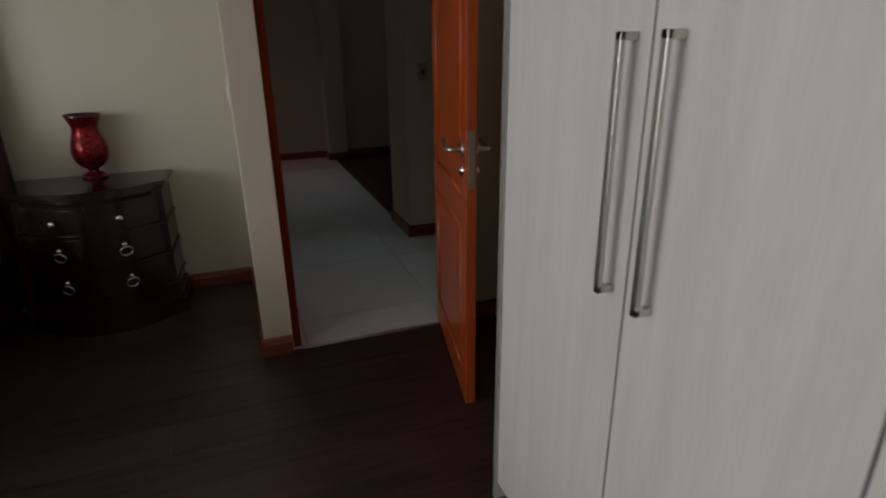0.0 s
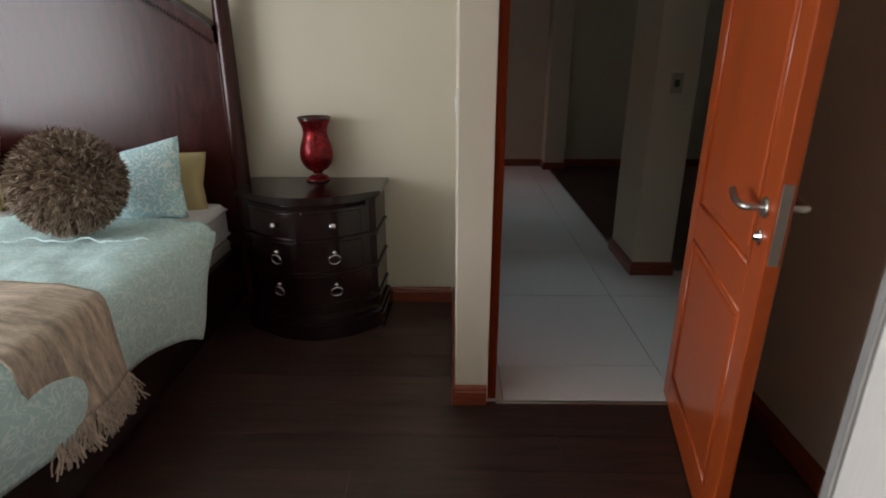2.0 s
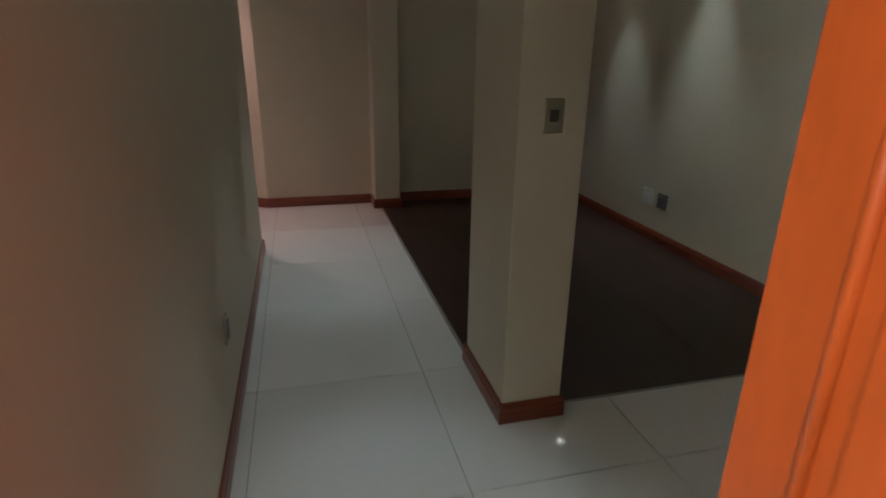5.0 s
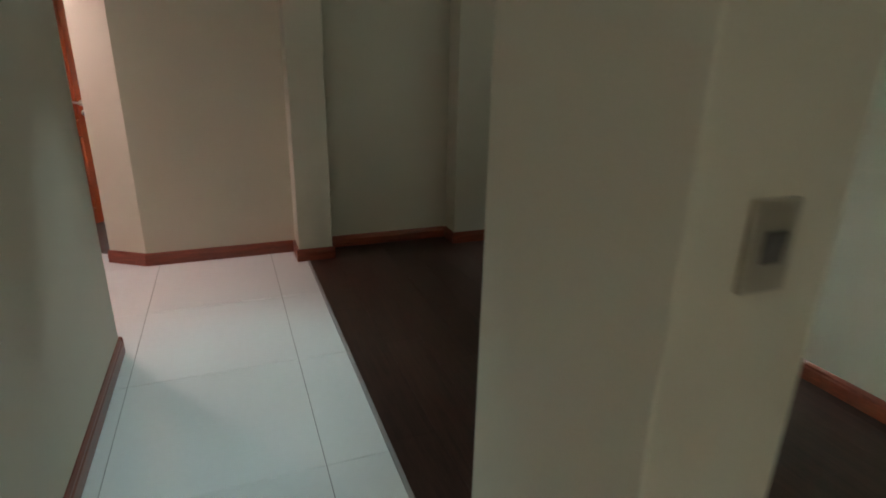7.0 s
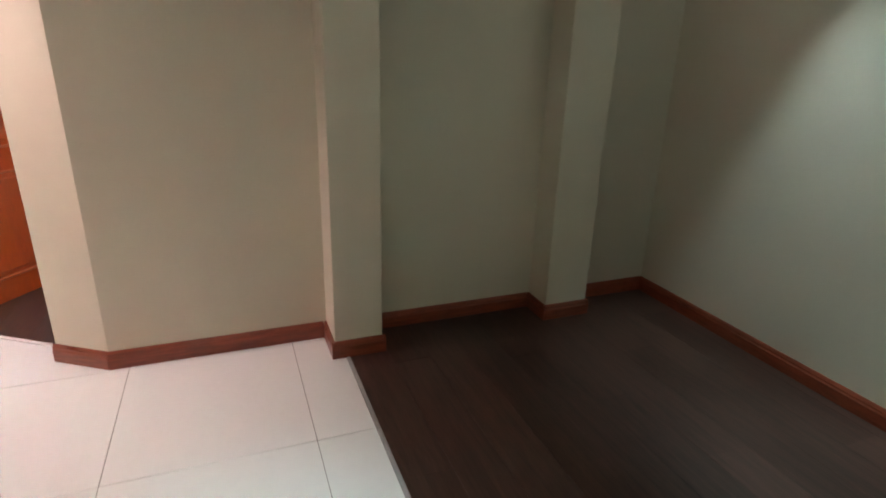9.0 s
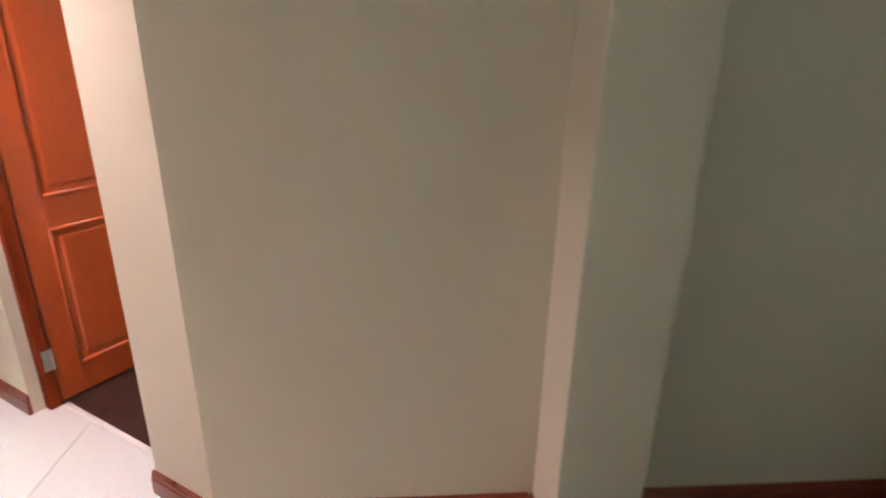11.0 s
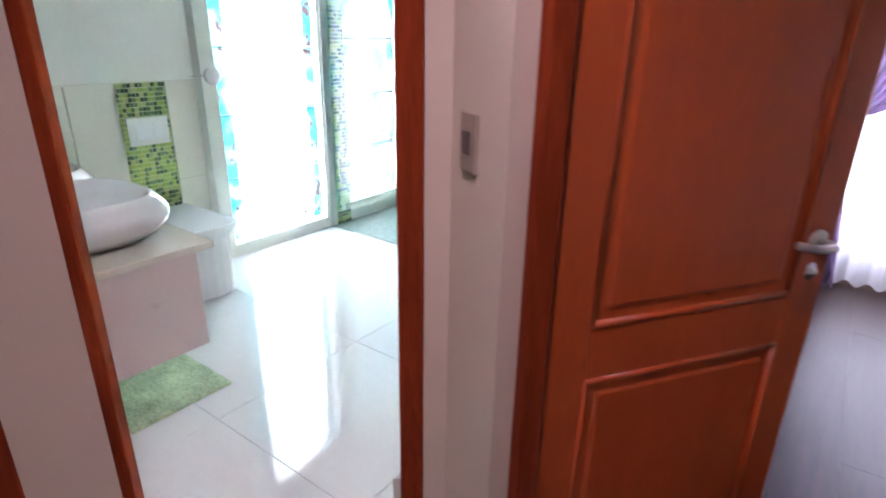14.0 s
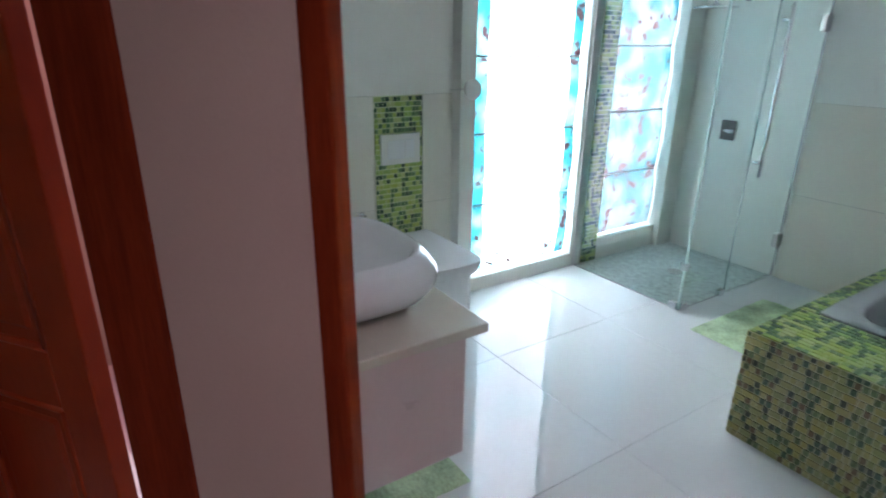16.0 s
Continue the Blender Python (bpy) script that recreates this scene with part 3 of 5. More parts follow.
def door_leaf(parent, m, width, lever_z, hinges=True):
    """A two-panel leaf; local x runs from the hinge, y is its thickness."""
    h, t, st = 2.02, 0.04, 0.10
    leaf = part("leaf", moved(box(0.02, width - 0.02, -0.008, 0.008, 0.02, h - 0.02), m), DOOR, parent, "orange-stained wooden door leaf with two raised panels")
    for a, b in ((0.0, st), (width - st, width)):
        part("stile", moved(box(a, b, -t / 2, t / 2, 0.006, h, 0.004), m), DOOR, leaf)
    for z0, z1 in ((0.006, 0.14), (0.725, 0.86), (1.90, h)):
        part("rail", moved(box(st, width - st, -t / 2 + 0.0006, t / 2 - 0.0006, z0, z1, 0.004), m), DOOR, leaf)
    for z0, z1 in ((0.14, 0.725), (0.86, 1.90)):
        bm = box(st + 0.001, width - st - 0.001, -0.0135, 0.0135, z0 + 0.001, z1 - 0.001)
        box(st + 0.028, width - st - 0.028, -0.0185, 0.0185, z0 + 0.028, z1 - 0.028, 0.012, 2, bm=bm)
        part("panel", moved(bm, m), DOOR, leaf)
        for y in (-0.0155, 0.0155):
            bead = bmesh.new()
            c = [(st, z0), (width - st, z0), (width - st, z1), (st, z1)]
            for (xa, za), (xb, zb) in zip(c, c[1:] + c[:1]):
                tube([(xa, y, za), (xb, y, zb)], 0.0085, 6, bm=bead)
            part("moulding", moved(bead, m), DOOR, leaf, smooth=True)
    for y in (-1, 1):
        o = y * t / 2
        bm = moved(lathe([(0.026, 0), (0.026, 0.006), (0.022, 0.009)], 24), Matrix.Translation((width - 0.055, o, lever_z)) @ pose(0, 0, 0, -90 * y))
        tube([(width - 0.055, o, lever_z), (width - 0.055, o + y * 0.045, lever_z), (width - 0.065, o + y * 0.052, lever_z), (width - 0.12, o + y * 0.055, lever_z + 0.003), (width - 0.175, o + y * 0.048, lever_z + 0.016)], 0.0095, 10, bm=bm)
        part("door_handle", moved(bm, m), STEEL, leaf, "brushed steel lever handle", smooth=True)
        bm = moved(lathe([(0.019, 0), (0.019, 0.005), (0.009, 0.006), (0.008, 0.016)], 20, 0.9, 1.2), Matrix.Translation((width - 0.055, o, lever_z - 0.075)) @ pose(0, 0, 0, -90 * y))
        part("lock_cylinder", moved(bm, m), CHROME, leaf, "chrome key cylinder", smooth=True)
    part("lock_plate", moved(box(width - 0.001, width + 0.002, -0.012, 0.012, lever_z - 0.13, lever_z + 0.07, 0.001), m), STEEL, leaf, "steel lock face plate on the leaf's edge")
    if hinges:
        for z in (0.22, 1.78):
            hinge_plate(leaf, m @ pose(-0.008, 0.0, z, 0, 0, 90))
    return leaf


def door_frame(name, ox, oy, u, n, s0, s1, d0, d1, label, wa=0.040, wb=0.040, da=None, back=0.0):
    door = tagged(new(name), label, "door", kind="structure")
    for a, b, front, deep in ((s0, s0 + wa, d0 + back, da or d1), (s1 - wb, s1, d0, d1)):
        part("jamb", slab(ox, oy, u, n, a + 0.001, b - 0.001, front, deep, 0.0015, 2.035, 0.004), FRAME, door)
    part("head", slab(ox, oy, u, n, s0 + 0.001, s1 - 0.001, d0, d1, 2.036, 2.074, 0.004), FRAME, door)
    return door


def from_hinge(x, y, angle):
    return pose(x, y, 0.004, 0, 0, angle)


d1 = door_frame("door_1", 0.890, 2.790, Vector((1, 0, 0)), Vector((0, 1, 0)), 0.003, 0.842, 0, 0.062, "open orange-stained panelled bedroom door in a dark red frame", da=0.10, back=0.034)
door_leaf(d1, from_hinge(1.674, 2.875, -101.6), 0.805, 1.025)
part("strike_plate", box(0.9305, 0.9325, 2.845, 2.865, 0.96, 1.06, 0.0005), BEIGEP, d1, "steel strike plate let into the frame")
d2 = door_frame("door_2", PX, PY, UB, NB, 0.285, 1.09, 0.045, 0.092, "open orange-stained panelled door in a dark red frame", 0.042, 0.040)
door_leaf(d2, from_hinge(0.032, 8.492, 55.6), 0.727, 0.985)
d3 = door_frame("door_3", AX, AY, UF, NF, -0.019, 0.765, -0.004, 0.112, "dark red wooden frame of the bathroom doorway", 0.037, 0.062, 0.035)
for z in (0.22, 1.78):
    px, py = along(AX, AY, UF, NF, 0.699, 0.03)
    hinge_plate(d3, pose(px, py, z, 0, 0, 41))
    px, py = along(PX, PY, UB, NB, 1.048, 0.076)
    hinge_plate(d2, pose(px, py, z, 0, 0, math.degrees(math.atan2(NB.y, NB.x))))
d4 = door_frame("door_4", AX, AY, UF, NF, -1.025, -0.255, -0.004, 0.085, "dark red panelled door of a side room standing ajar", 0.040, 0.118)
hx, hy = along(AX, AY, UF, NF, -0.540, 0.108)
door_leaf(d4, from_hinge(hx, hy, 217), 0.46, 1.0)

# ---- switches, sockets, lamps ----


def wall_plate(name, m, w, h, plate_mat, rocker_mat, label, category, rw=0.028, rh=0.05, tilt=5, deep=0.010):
    """A plate in the local xz plane that faces -y."""
    ob = thing(name, label, category, m)
    part("plate", box(-w / 2, w / 2, -deep, 0.0, -h / 2, h / 2, 0.0025), plate_mat, ob)
    part("rocker", moved(box(-rw / 2, rw / 2, -0.0045, 0.002, -rh / 2, rh / 2, 0.0015), pose(0, -deep - 0.0005, 0, tilt)), rocker_mat, ob)
    return ob


wall_plate("light_switch", pose(2.048, 4.216, 1.205), 0.072, 0.114, BEIGEP, DARKP, "champagne rectangular light switch on the column", "light switch", 0.03, 0.04)
wall_plate("light_switch", pose(0.762, 2.865, 1.205, 0, 0, -90), 0.072, 0.114, PLASTIC, PLASTIC, "white rectangular light switch beside the bedroom door", "light switch", tilt=2, deep=0.005)
sx_, sy_ = along(PX, PY, UB, NB, 1.245, 0)
wall_plate("light_switch", pose(sx_, sy_, 1.212, 0, 0, math.degrees(math.atan2(-UB.y, -UB.x))), 0.072, 0.114, BEIGEP, DARKP, "taupe light switch with a dark rocker between two doors", "light switch", 0.03, 0.045, 2)
wall_plate("step_light", pose(0.895, 4.47, 0.41, 0, 0, 90), 0.07, 0.105, BEIGEP, DARKP, "small dull low-level plate on the passage wall", "wall plate", 0.04, 0.07, 0)
wall_plate("wall_socket", pose(3.92, 6.283, 0.338, 0, 0, -90), 0.118, 0.122, PLASTIC, PLASTIC, "white square wall socket above the skirting", "socket", 0.05, 0.05, 0)
wall_plate("wall_socket", pose(3.92, 6.092, 0.338, 0, 0, -90), 0.118, 0.118, SOCKP, DARKP, "dark square wall socket above the skirting", "socket", 0.06, 0.06, 0)


def downlight(x, y):
    ob = thing("ceiling_light", "small round recessed white ceiling downlight", "ceiling light", pose(x, y, H), "passage downlights")
    bm = lathe([(0.045, -0.0005), (0.045, -0.006), (0.034, -0.008), (0.030, -0.002), (0.030, -0.0005)], 28)
    part("ring", bm, PLASTIC, ob, smooth=True)
    part("lens", lathe([(0.014, -0.009), (0.014, -0.003)], 20), LAMPGLOW, ob, "lit lens")


# Fixtures for all lamps, including the two added passage ones and the lobby fill.
for sx, sy, sp, cone, sc in DOWNLIGHTS:
    downlight(sx, sy)

# ---- bedroom: nightstand ----


def bow(hw, side, mid, inset=0.0, n=18, back=0.0):
    """Footprint of the bow-fronted cabinet: flat back at y = -back, bowed front."""
    hw, side, mid = hw - inset, side - inset, mid - inset
    pts = [(hw, -back), (-hw, -back)]
    pts += [(-hw + 0.012, -side)]
    for i in range(n + 1):
        x = -hw + 0.045 + (2 * hw - 0.09) * i / n
        pts.append((x, -(side + (mid - side) * (1 - (x / (hw - 0.04)) ** 2) + 0.004)))
    pts += [(hw - 0.012, -side)]
    return pts


def bow_strip(hw, side, mid, half, out, deep, n=16):
    f, b = [], []
    for i in range(n + 1):
        x = -half + 2 * half * i / n
        y = -(side + (mid - side) * (1 - (x / (hw - 0.04)) ** 2) + 0.004)
        f.append((x, y - out))
        b.append((x, y + deep))
    return f + b[::-1]


def nightstand(x, y):
    ob = thing("nightstand", "dark mahogany bow-fronted nightstand with three drawers", "nightstand", pose(x, y, 0))
    HW, SD, MD = 0.345, 0.285, 0.430
    part("body", prism(bow(HW, SD, MD), 0.10, 0.715), MAHOG, ob)
    part("top", prism(bow(HW + 0.028, SD + 0.022, MD + 0.028), 0.716, 0.742, 0.008), MAHOG, ob, "polished overhanging top")
    part("cornice", prism(bow(HW + 0.010, SD + 0.008, MD + 0.012), 0.700, 0.7155, 0.005), MAHOG, ob)
    part("plinth", prism(bow(HW + 0.030, SD + 0.022, MD + 0.035), 0.0, 0.085, 0.010), MAHOG, ob)
    part("base_moulding", prism(bow(HW + 0.018, SD + 0.013, MD + 0.022), 0.0855, 0.115, 0.010), MAHOG, ob)
    for z in (0.172, 0.340, 0.512):
        part("band", prism(bow(HW + 0.010, SD + 0.008, MD + 0.010), z, z + 0.016, 0.006), MAHOG, ob)
    dent = bmesh.new()
    for i in range(46):
        xx = -0.285 + i * 0.57 / 45
        yy = -(SD + (MD - SD) * (1 - (xx / (HW - 0.04)) ** 2) + 0.012)
        box(xx - 0.004, xx + 0.004, yy - 0.001, yy + 0.010, 0.672, 0.692, bm=dent)
    part("dentil_band", dent, MAHOG, ob, "row of carved dentils")
    part("pin", moved(lathe([(0.0055, 0), (0.004, 0.006)], 12), pose(0.0, -MD - 0.004, 0.660, 90)), CHROME, ob, "tiny bright pin")
    for z0, z1, pull in ((0.536, 0.655, "knob"), (0.364, 0.505, "ring"), (0.196, 0.333, "ring")):
        dr = part("drawer", prism(bow_strip(HW, SD, MD, 0.262, 0.007, 0.01), z0, z1, 0.004), MAHOG, ob)
        for sx in (-0.138, 0.138):
            yy = -(SD + (MD - SD) * (1 - (sx / (HW - 0.04)) ** 2) + 0.011)
            zz = (z0 + z1) / 2
            turn = pose(sx, yy, zz, 90, 0, math.degrees(math.atan(-2 * (MD - SD) * sx / (HW - 0.04) ** 2)) * -1)
            if pull == "knob":
                bm = moved(lathe([(0.007, 0), (0.007, 0.012), (0.0165, 0.014), (0.0165, 0.020), (0.010, 0.025), (0.004, 0.026)], 20), turn)
                part("knob", bm, CHROME, dr, "small bright metal knob", smooth=True)
            else:
                bm = moved(lathe([(0.012, 0), (0.012, 0.008), (0.008, 0.018), (0.003, 0.020)], 16), turn @ pose(0, 0.026, 0))
                ring = [(0.029 * math.sin(a * math.pi / 10), -0.010 + 0.024 * math.cos(a * math.pi / 10), 0.014 + 0.004 * math.cos(a * math.pi / 10)) for a in range(20)]
                moved(tube([turn @ Vector(q) for q in ring], 0.0036, 8, True, bm=bm), Matrix.Identity(4))
                part("ring_pull", bm, CHROME, dr, "silver ring pull", smooth=True)
    return ob


nightstand(0.031, 3.775)


def vase(x, y, z):
    ob = thing("vase", "dark red mirrored mosaic glass hurricane vase on the nightstand", "vase", pose(x, y, z))
    prof = [(0.066, 0.0), (0.067, 0.006), (0.050, 0.018), (0.030, 0.030), (0.024, 0.038), (0.030, 0.046), (0.058, 0.062), (0.080, 0.088), (0.091, 0.120), (0.092, 0.150), (0.085, 0.185), (0.073, 0.215), (0.066, 0.240), (0.066, 0.262), (0.073, 0.285), (0.085, 0.308), (0.092, 0.322)]
    prof = [(r * 0.91, zz) for r, zz in prof]
    inner = [(r - 0.004, zz) for r, zz in prof[::-1] if zz > 0.05]
    part("body", lathe(prof + inner, 40), REDGLASS, ob, smooth=True)
    part("rim", tube([(0.083 * math.cos(a * math.pi / 20), 0.083 * math.sin(a * math.pi / 20), 0.323) for a in range(40)], 0.0035, 8, True), MAHOG, ob, "dark rim", smooth=True)
    bm = bmesh.new()

    def radius(h):
        for (r0, z0), (r1, z1) in zip(prof, prof[1:]):
            if z0 <= h <= z1:
                return r0 + (r1 - r0) * (h - z0) / (z1 - z0 + 1e-9)
        return prof[-1][0]
    rng = random.Random(4)
    h = 0.056
    while h < 0.312:
        n = max(10, int(2 * math.pi * radius(h + 0.005) / 0.017))
        ph = rng.random()
        for k in range(n):
            a0, a1 = (k + ph + 0.09) * 2 * math.pi / n, (k + ph + 0.91) * 2 * math.pi / n
            lift = 0.0012 + rng.random() * 0.0008
            r0, r1 = radius(h) + lift, radius(h + 0.0098) + lift
            q = [bm.verts.new((r * math.cos(a), r * math.sin(a), zz)) for r, a, zz in ((r0, a0, h), (r0, a1, h), (r1, a1, h + 0.0098), (r1, a0, h + 0.0098))]
            bm.faces.new(q)
        h += 0.0113
    for ring in range(2):
        for k in range(20):
            a0, a1 = (k + 0.06) * math.pi / 10, (k + 0.94) * math.pi / 10
            (ra, za), (rb, zb) = ((0.064, 0.0095), (0.052, 0.0185)) if ring == 0 else ((0.049, 0.0205), (0.034, 0.0300))
            bm.faces.new([bm.verts.new((r * math.cos(a), r * math.sin(a), zz)) for r, a, zz in ((ra, a0, za), (ra, a1, za), (rb, a1, zb), (rb, a0, zb))])
    part("mosaic", bm, REDCHIP, ob, "small red mirrored chips")["kind"] = "stuff"


vase(0.040, 3.700, 0.7425)

# ---- bedroom: bed ----
BX0, BX1 = -2.28, -0.40


def bed():
    ob = thing("bed", "dark mahogany bed with a tall arched headboard and square posts", "bed", pose(0, -0.110, 0))
    cx, half = (BX0 + BX1) / 2, (BX1 - BX0) / 2

    def arch(x):
        s = min(1.0, abs(x - cx) / half)
        return 1.43 + 0.36 * (1 - s ** 2.0)
    n = 40
    xs = [BX0 + 2 * half * i / n for i in range(n + 1)]

    def board(y0, y1, low, up):
        bm = bmesh.new()
        cols = [[bm.verts.new((x, y, z)) for y, z in ((y0, low(x)), (y1, low(x)), (y1, up(x)), (y0, up(x)))] for x in xs]
        for a, b in zip(cols, cols[1:]):
            for k in range(4):
                bm.faces.new((a[k], a[(k + 1) % 4], b[(k + 1) % 4], b[k]))
        bm.faces.new(cols[0])
        bm.faces.new(cols[-1][::-1])
        return bm
    part("headboard_panel", board(3.80, 3.845, lambda x: 0.30, lambda x: arch(x) - 0.02), MAHOGV, ob, "large glossy arched panel")
    part("top_rail", board(3.765, 3.865, lambda x: arch(x) - 0.01, lambda x: arch(x) + 0.045), MAHOGV, ob, "moulded arched top rail")
    part("cap_rail", board(3.755, 3.872, lambda x: arch(x) + 0.0455, lambda x: arch(x) + 0.066), MAHOG, ob)
    part("inner_moulding", board(3.785, 3.80, lambda x: arch(x) - 0.048, lambda x: arch(x) - 0.0105), MAHOGV, ob)
    dent = bmesh.new()
    for i in range(120):
        x = BX0 + 0.03 + i * (2 * half - 0.06) / 119
        z = arch(x)
        box(x - 0.0045, x + 0.0045, 3.772, 3.79, z - 0.036, z - 0.014, bm=dent)
    part("dentil_band", dent, MAHOGV, ob, "carved dentils under the top rail")
    box_center = box(cx - 0.16, cx + 0.16, 3.75, 3.875, arch(cx) - 0.02, arch(cx) + 0.10, 0.012)
    part("crest", box_center, MAHOG, ob)
    for x in (BX0 - 0.05, BX1 - 0.006):
        foot = box(x - 0.006, x + 0.081, 3.775, 3.868, 0.0, 0.42, 0.010)
        box(x - 0.012, x + 0.087, 3.768, 3.873, 0.0, 0.12, 0.008, bm=foot)
        part("post_block", foot, MAHOGV, ob)
        prof = [(0.030, 0.40), (0.046, 0.42), (0.046, 0.45), (0.036, 0.47), (0.044, 0.52), (0.044, 0.90), (0.041, 1.40), (0.038, 1.74), (0.046, 1.76), (0.046, 1.78), (0.02, 1.785)]
        part("post", moved(lathe(prof, 28), pose(x + 0.0375, 3.815, 0)), MAHOGV, ob, "turned round post", smooth=True)
        part("finial", moved(lathe([(0.055, 0), (0.055, 0.02), (0.035, 0.035), (0.045, 0.06), (0.03, 0.10), (0.005, 0.115)], 20), pose(x + 0.0375, 3.82, 1.78)), MAHOG, ob, smooth=True)
    for x0, x1 in ((BX1 - 0.045, BX1), (BX0, BX0 + 0.045)):
        part("side_rail", box(x0, x1, 1.60, 3.78, 0.10, 0.385, 0.008), MAHOG, ob)
    part("foot_rail", box(BX0, BX1, 1.54, 1.60, 0.08, 0.46, 0.01), MAHOG, ob)
    for x in (BX0, BX1 - 0.07):
        part("foot_post", box(x, x + 0.07, 1.53, 1.60, 0.0, 0.50, 0.01), MAHOG, ob)
    part("slat_deck", box(BX0 + 0.045, BX1 - 0.045, 1.60, 3.78, 0.26, 0.28), MAHOG, ob)


bed()


def cushioned(x0, x1, y0, y1, z0, z1, r, material, name, label, category):
    ob = thing(name, label, category, pose(0, -0.110, 0))
    part("body", box(x0, x1, y0, y1, z0, z1, r, 4), material, ob, smooth=True)
    for z in (z0 + r * 0.8, z1 - r * 0.8):
        c = [(x0 + 0.02, y0 - 0.001), (x1 - 0.02, y0 - 0.001), (x1 + 0.001, y0 + 0.02), (x1 + 0.001, y1 - 0.02), (x1 - 0.02, y1 + 0.001), (x0 + 0.02, y1 + 0.001), (x0 - 0.001, y1 - 0.02), (x0 - 0.001, y0 + 0.02)]
        part("piping", tube([(a, b, z) for a, b in c], 0.005, 6, True), material, ob, smooth=True)
    return ob


cushioned(BX0 + 0.052, BX1 - 0.052, 1.62, 3.765, 0.281, 0.430, 0.02, BASEF, "box_spring", "grey-brown fabric box spring inside the bed frame", "bed base")
cushioned(BX0 + 0.052, BX1 - 0.040, 1.62, 3.755, 0.431, 0.635, 0.045, SHEET, "mattress", "white quilted mattress on the bed base", "mattress")


def duvet():
    ob = thing("duvet", "teal paisley cotton duvet hanging over the bed's side", "duvet", pose(0, -0.110, 0))
    x_in, x_edge = BX0 + 0.2, BX1 - 0.03
    flat = x_edge - x_in
    drop = 0.31

    def f(u, v):
        y = 1.66 + (3.35 - 1.66) * v
        s = u * (flat + drop)
        if y >= 3.018:
            tip = 0.12 - 0.30 * (y - 3.018) / 0.33
        else:
            tip = 0.13 * math.exp(-(3.018 - y) / 0.16) - 0.01
        w = 0.014 * noise.noise((s * 6, y * 6, 0)) + 0.006 * noise.noise((s * 15, y * 13, 2)) + 0.022 * noise.noise((s * 1.7, y * 1.9, 3))
        if s <= flat:
            x, z = x_in + s, 0.668 + w - 0.02 * max(0, (s / flat - 0.93) / 0.07)
        else:
            d = (s - flat) / drop
            ang = min(1.0, d / 0.22) * math.pi / 2
            r = 0.052
            length = (drop + tip) * d
            x = x_edge + r * math.sin(ang) + 0.045 * math.sin(math.pi * d) + 0.035 * d * d + 0.03 * d * math.sin(y * 9.0) + 0.02 * d * noise.noise((y * 4, d, 1))
            z = 0.648 + w * (1 - d) - r * (1 - math.cos(ang)) - max(0.0, length - 0.05) * 0.98
        return (x, y, z)
    part("cover", sheet(f, 96, 72, 0.018), DUVET, ob, smooth=True)
    part("seam", tube([(x_in + flat * (0.55 + 0.44 * k / 24), 2.98 + 0.02 * math.sin(k * 0.9), 0.686 + 0.006 * math.sin(k * 1.7)) for k in range(25)], 0.004, 6), DUVET, ob, smooth=True)


duvet()


def throw():
    ob = thing("throw_blanket", "beige woven throw with a fringed edge across the bed", "throw", pose(0, -0.110, 0))
    x_in, x_edge, drop = BX0 + 0.25, BX1 + 0.018, 0.26
    flat = x_edge - x_in
    bot = []

    def f(u, v):
        s = u * (flat + drop)
        y = 2.12 + 0.40 * v + 0.05 * max(0.0, (s - flat) / drop) * (1 - v) + 0.02 * math.sin(s * 6)
        w = 0.007 * noise.noise((s * 7, y * 7, 9)) + 0.022 * noise.noise((s * 1.7, y * 1.9, 3))
        if s <= flat:
            return (x_in + s, y, 0.704 + w - 0.02 * max(0, (s / flat - 0.94) / 0.06))
        d = (s - flat) / drop
        ang = min(1.0, d / 0.28) * math.pi / 2
        x = x_edge + 0.045 * math.sin(ang) + 0.03 * d + 0.018 * d * math.sin(y * 14)
        z = 0.684 + w * (1 - d) - 0.045 * (1 - math.cos(ang)) - max(0.0, d - 0.15) * drop * 1.1
        return (x, y, z)
    part("weave", sheet(f, 90, 26, 0.008), THROW, ob, smooth=True)
    rng = random.Random(8)
    bm = bmesh.new()
    for k in range(230):
        v = rng.random()
        p = Vector(f(1.0, v))
        pts = [p]
        d = Vector((rng.uniform(-0.2, 0.4), rng.uniform(-0.5, 0.5), -1))
        for q in range(4):
            d = (d + Vector((rng.uniform(-0.3, 0.3), rng.uniform(-0.5, 0.5), -0.2))).normalized()
            pts.append(pts[-1] + d * rng.uniform(0.017, 0.032))
        tube(pts, 0.0026, 4, bm=bm)
    part("fringe", bm, THROW, ob, "twisted yarn fringe")["kind"] = "stuff"


throw()


def pillow(w, h, t, m, material, label, name="pillow"):
    ob = thing(name, label, "pillow", m)

    def half(sign):
        def f(u, v):
            a, b = 2 * u - 1, 2 * v - 1
            k = max(0.0, (1 - a * a) * (1 - b * b)) ** 0.42
            pin = 1 - 0.07 * (1 - abs(a)) * abs(b) - 0.07 * (1 - abs(b)) * abs(a)
            return (a * w / 2 * pin, sign * t / 2 * k * (1 + 0.12 * noise.noise((a * 2.2, b * 2.2, sign * 3 + w))), b * h / 2 * pin)
        return f
    bm = sheet(half(1), 28, 28)
    sheet(half(-1), 28, 28, bm=bm)
    bmesh.ops.remove_doubles(bm, verts=bm.verts, dist=0.0006)
    part("cover", bm, material, ob, smooth=True)
    c = [half(1)(*q) for q in [(i / 12, 0) for i in range(12)] + [(1, i / 12) for i in range(12)] + [(1 - i / 12, 1) for i in range(12)] + [(0, 1 - i / 12) for i in range(12)]]
    part("piping", tube(c, 0.004, 6, True), material, ob, smooth=True)
    return ob


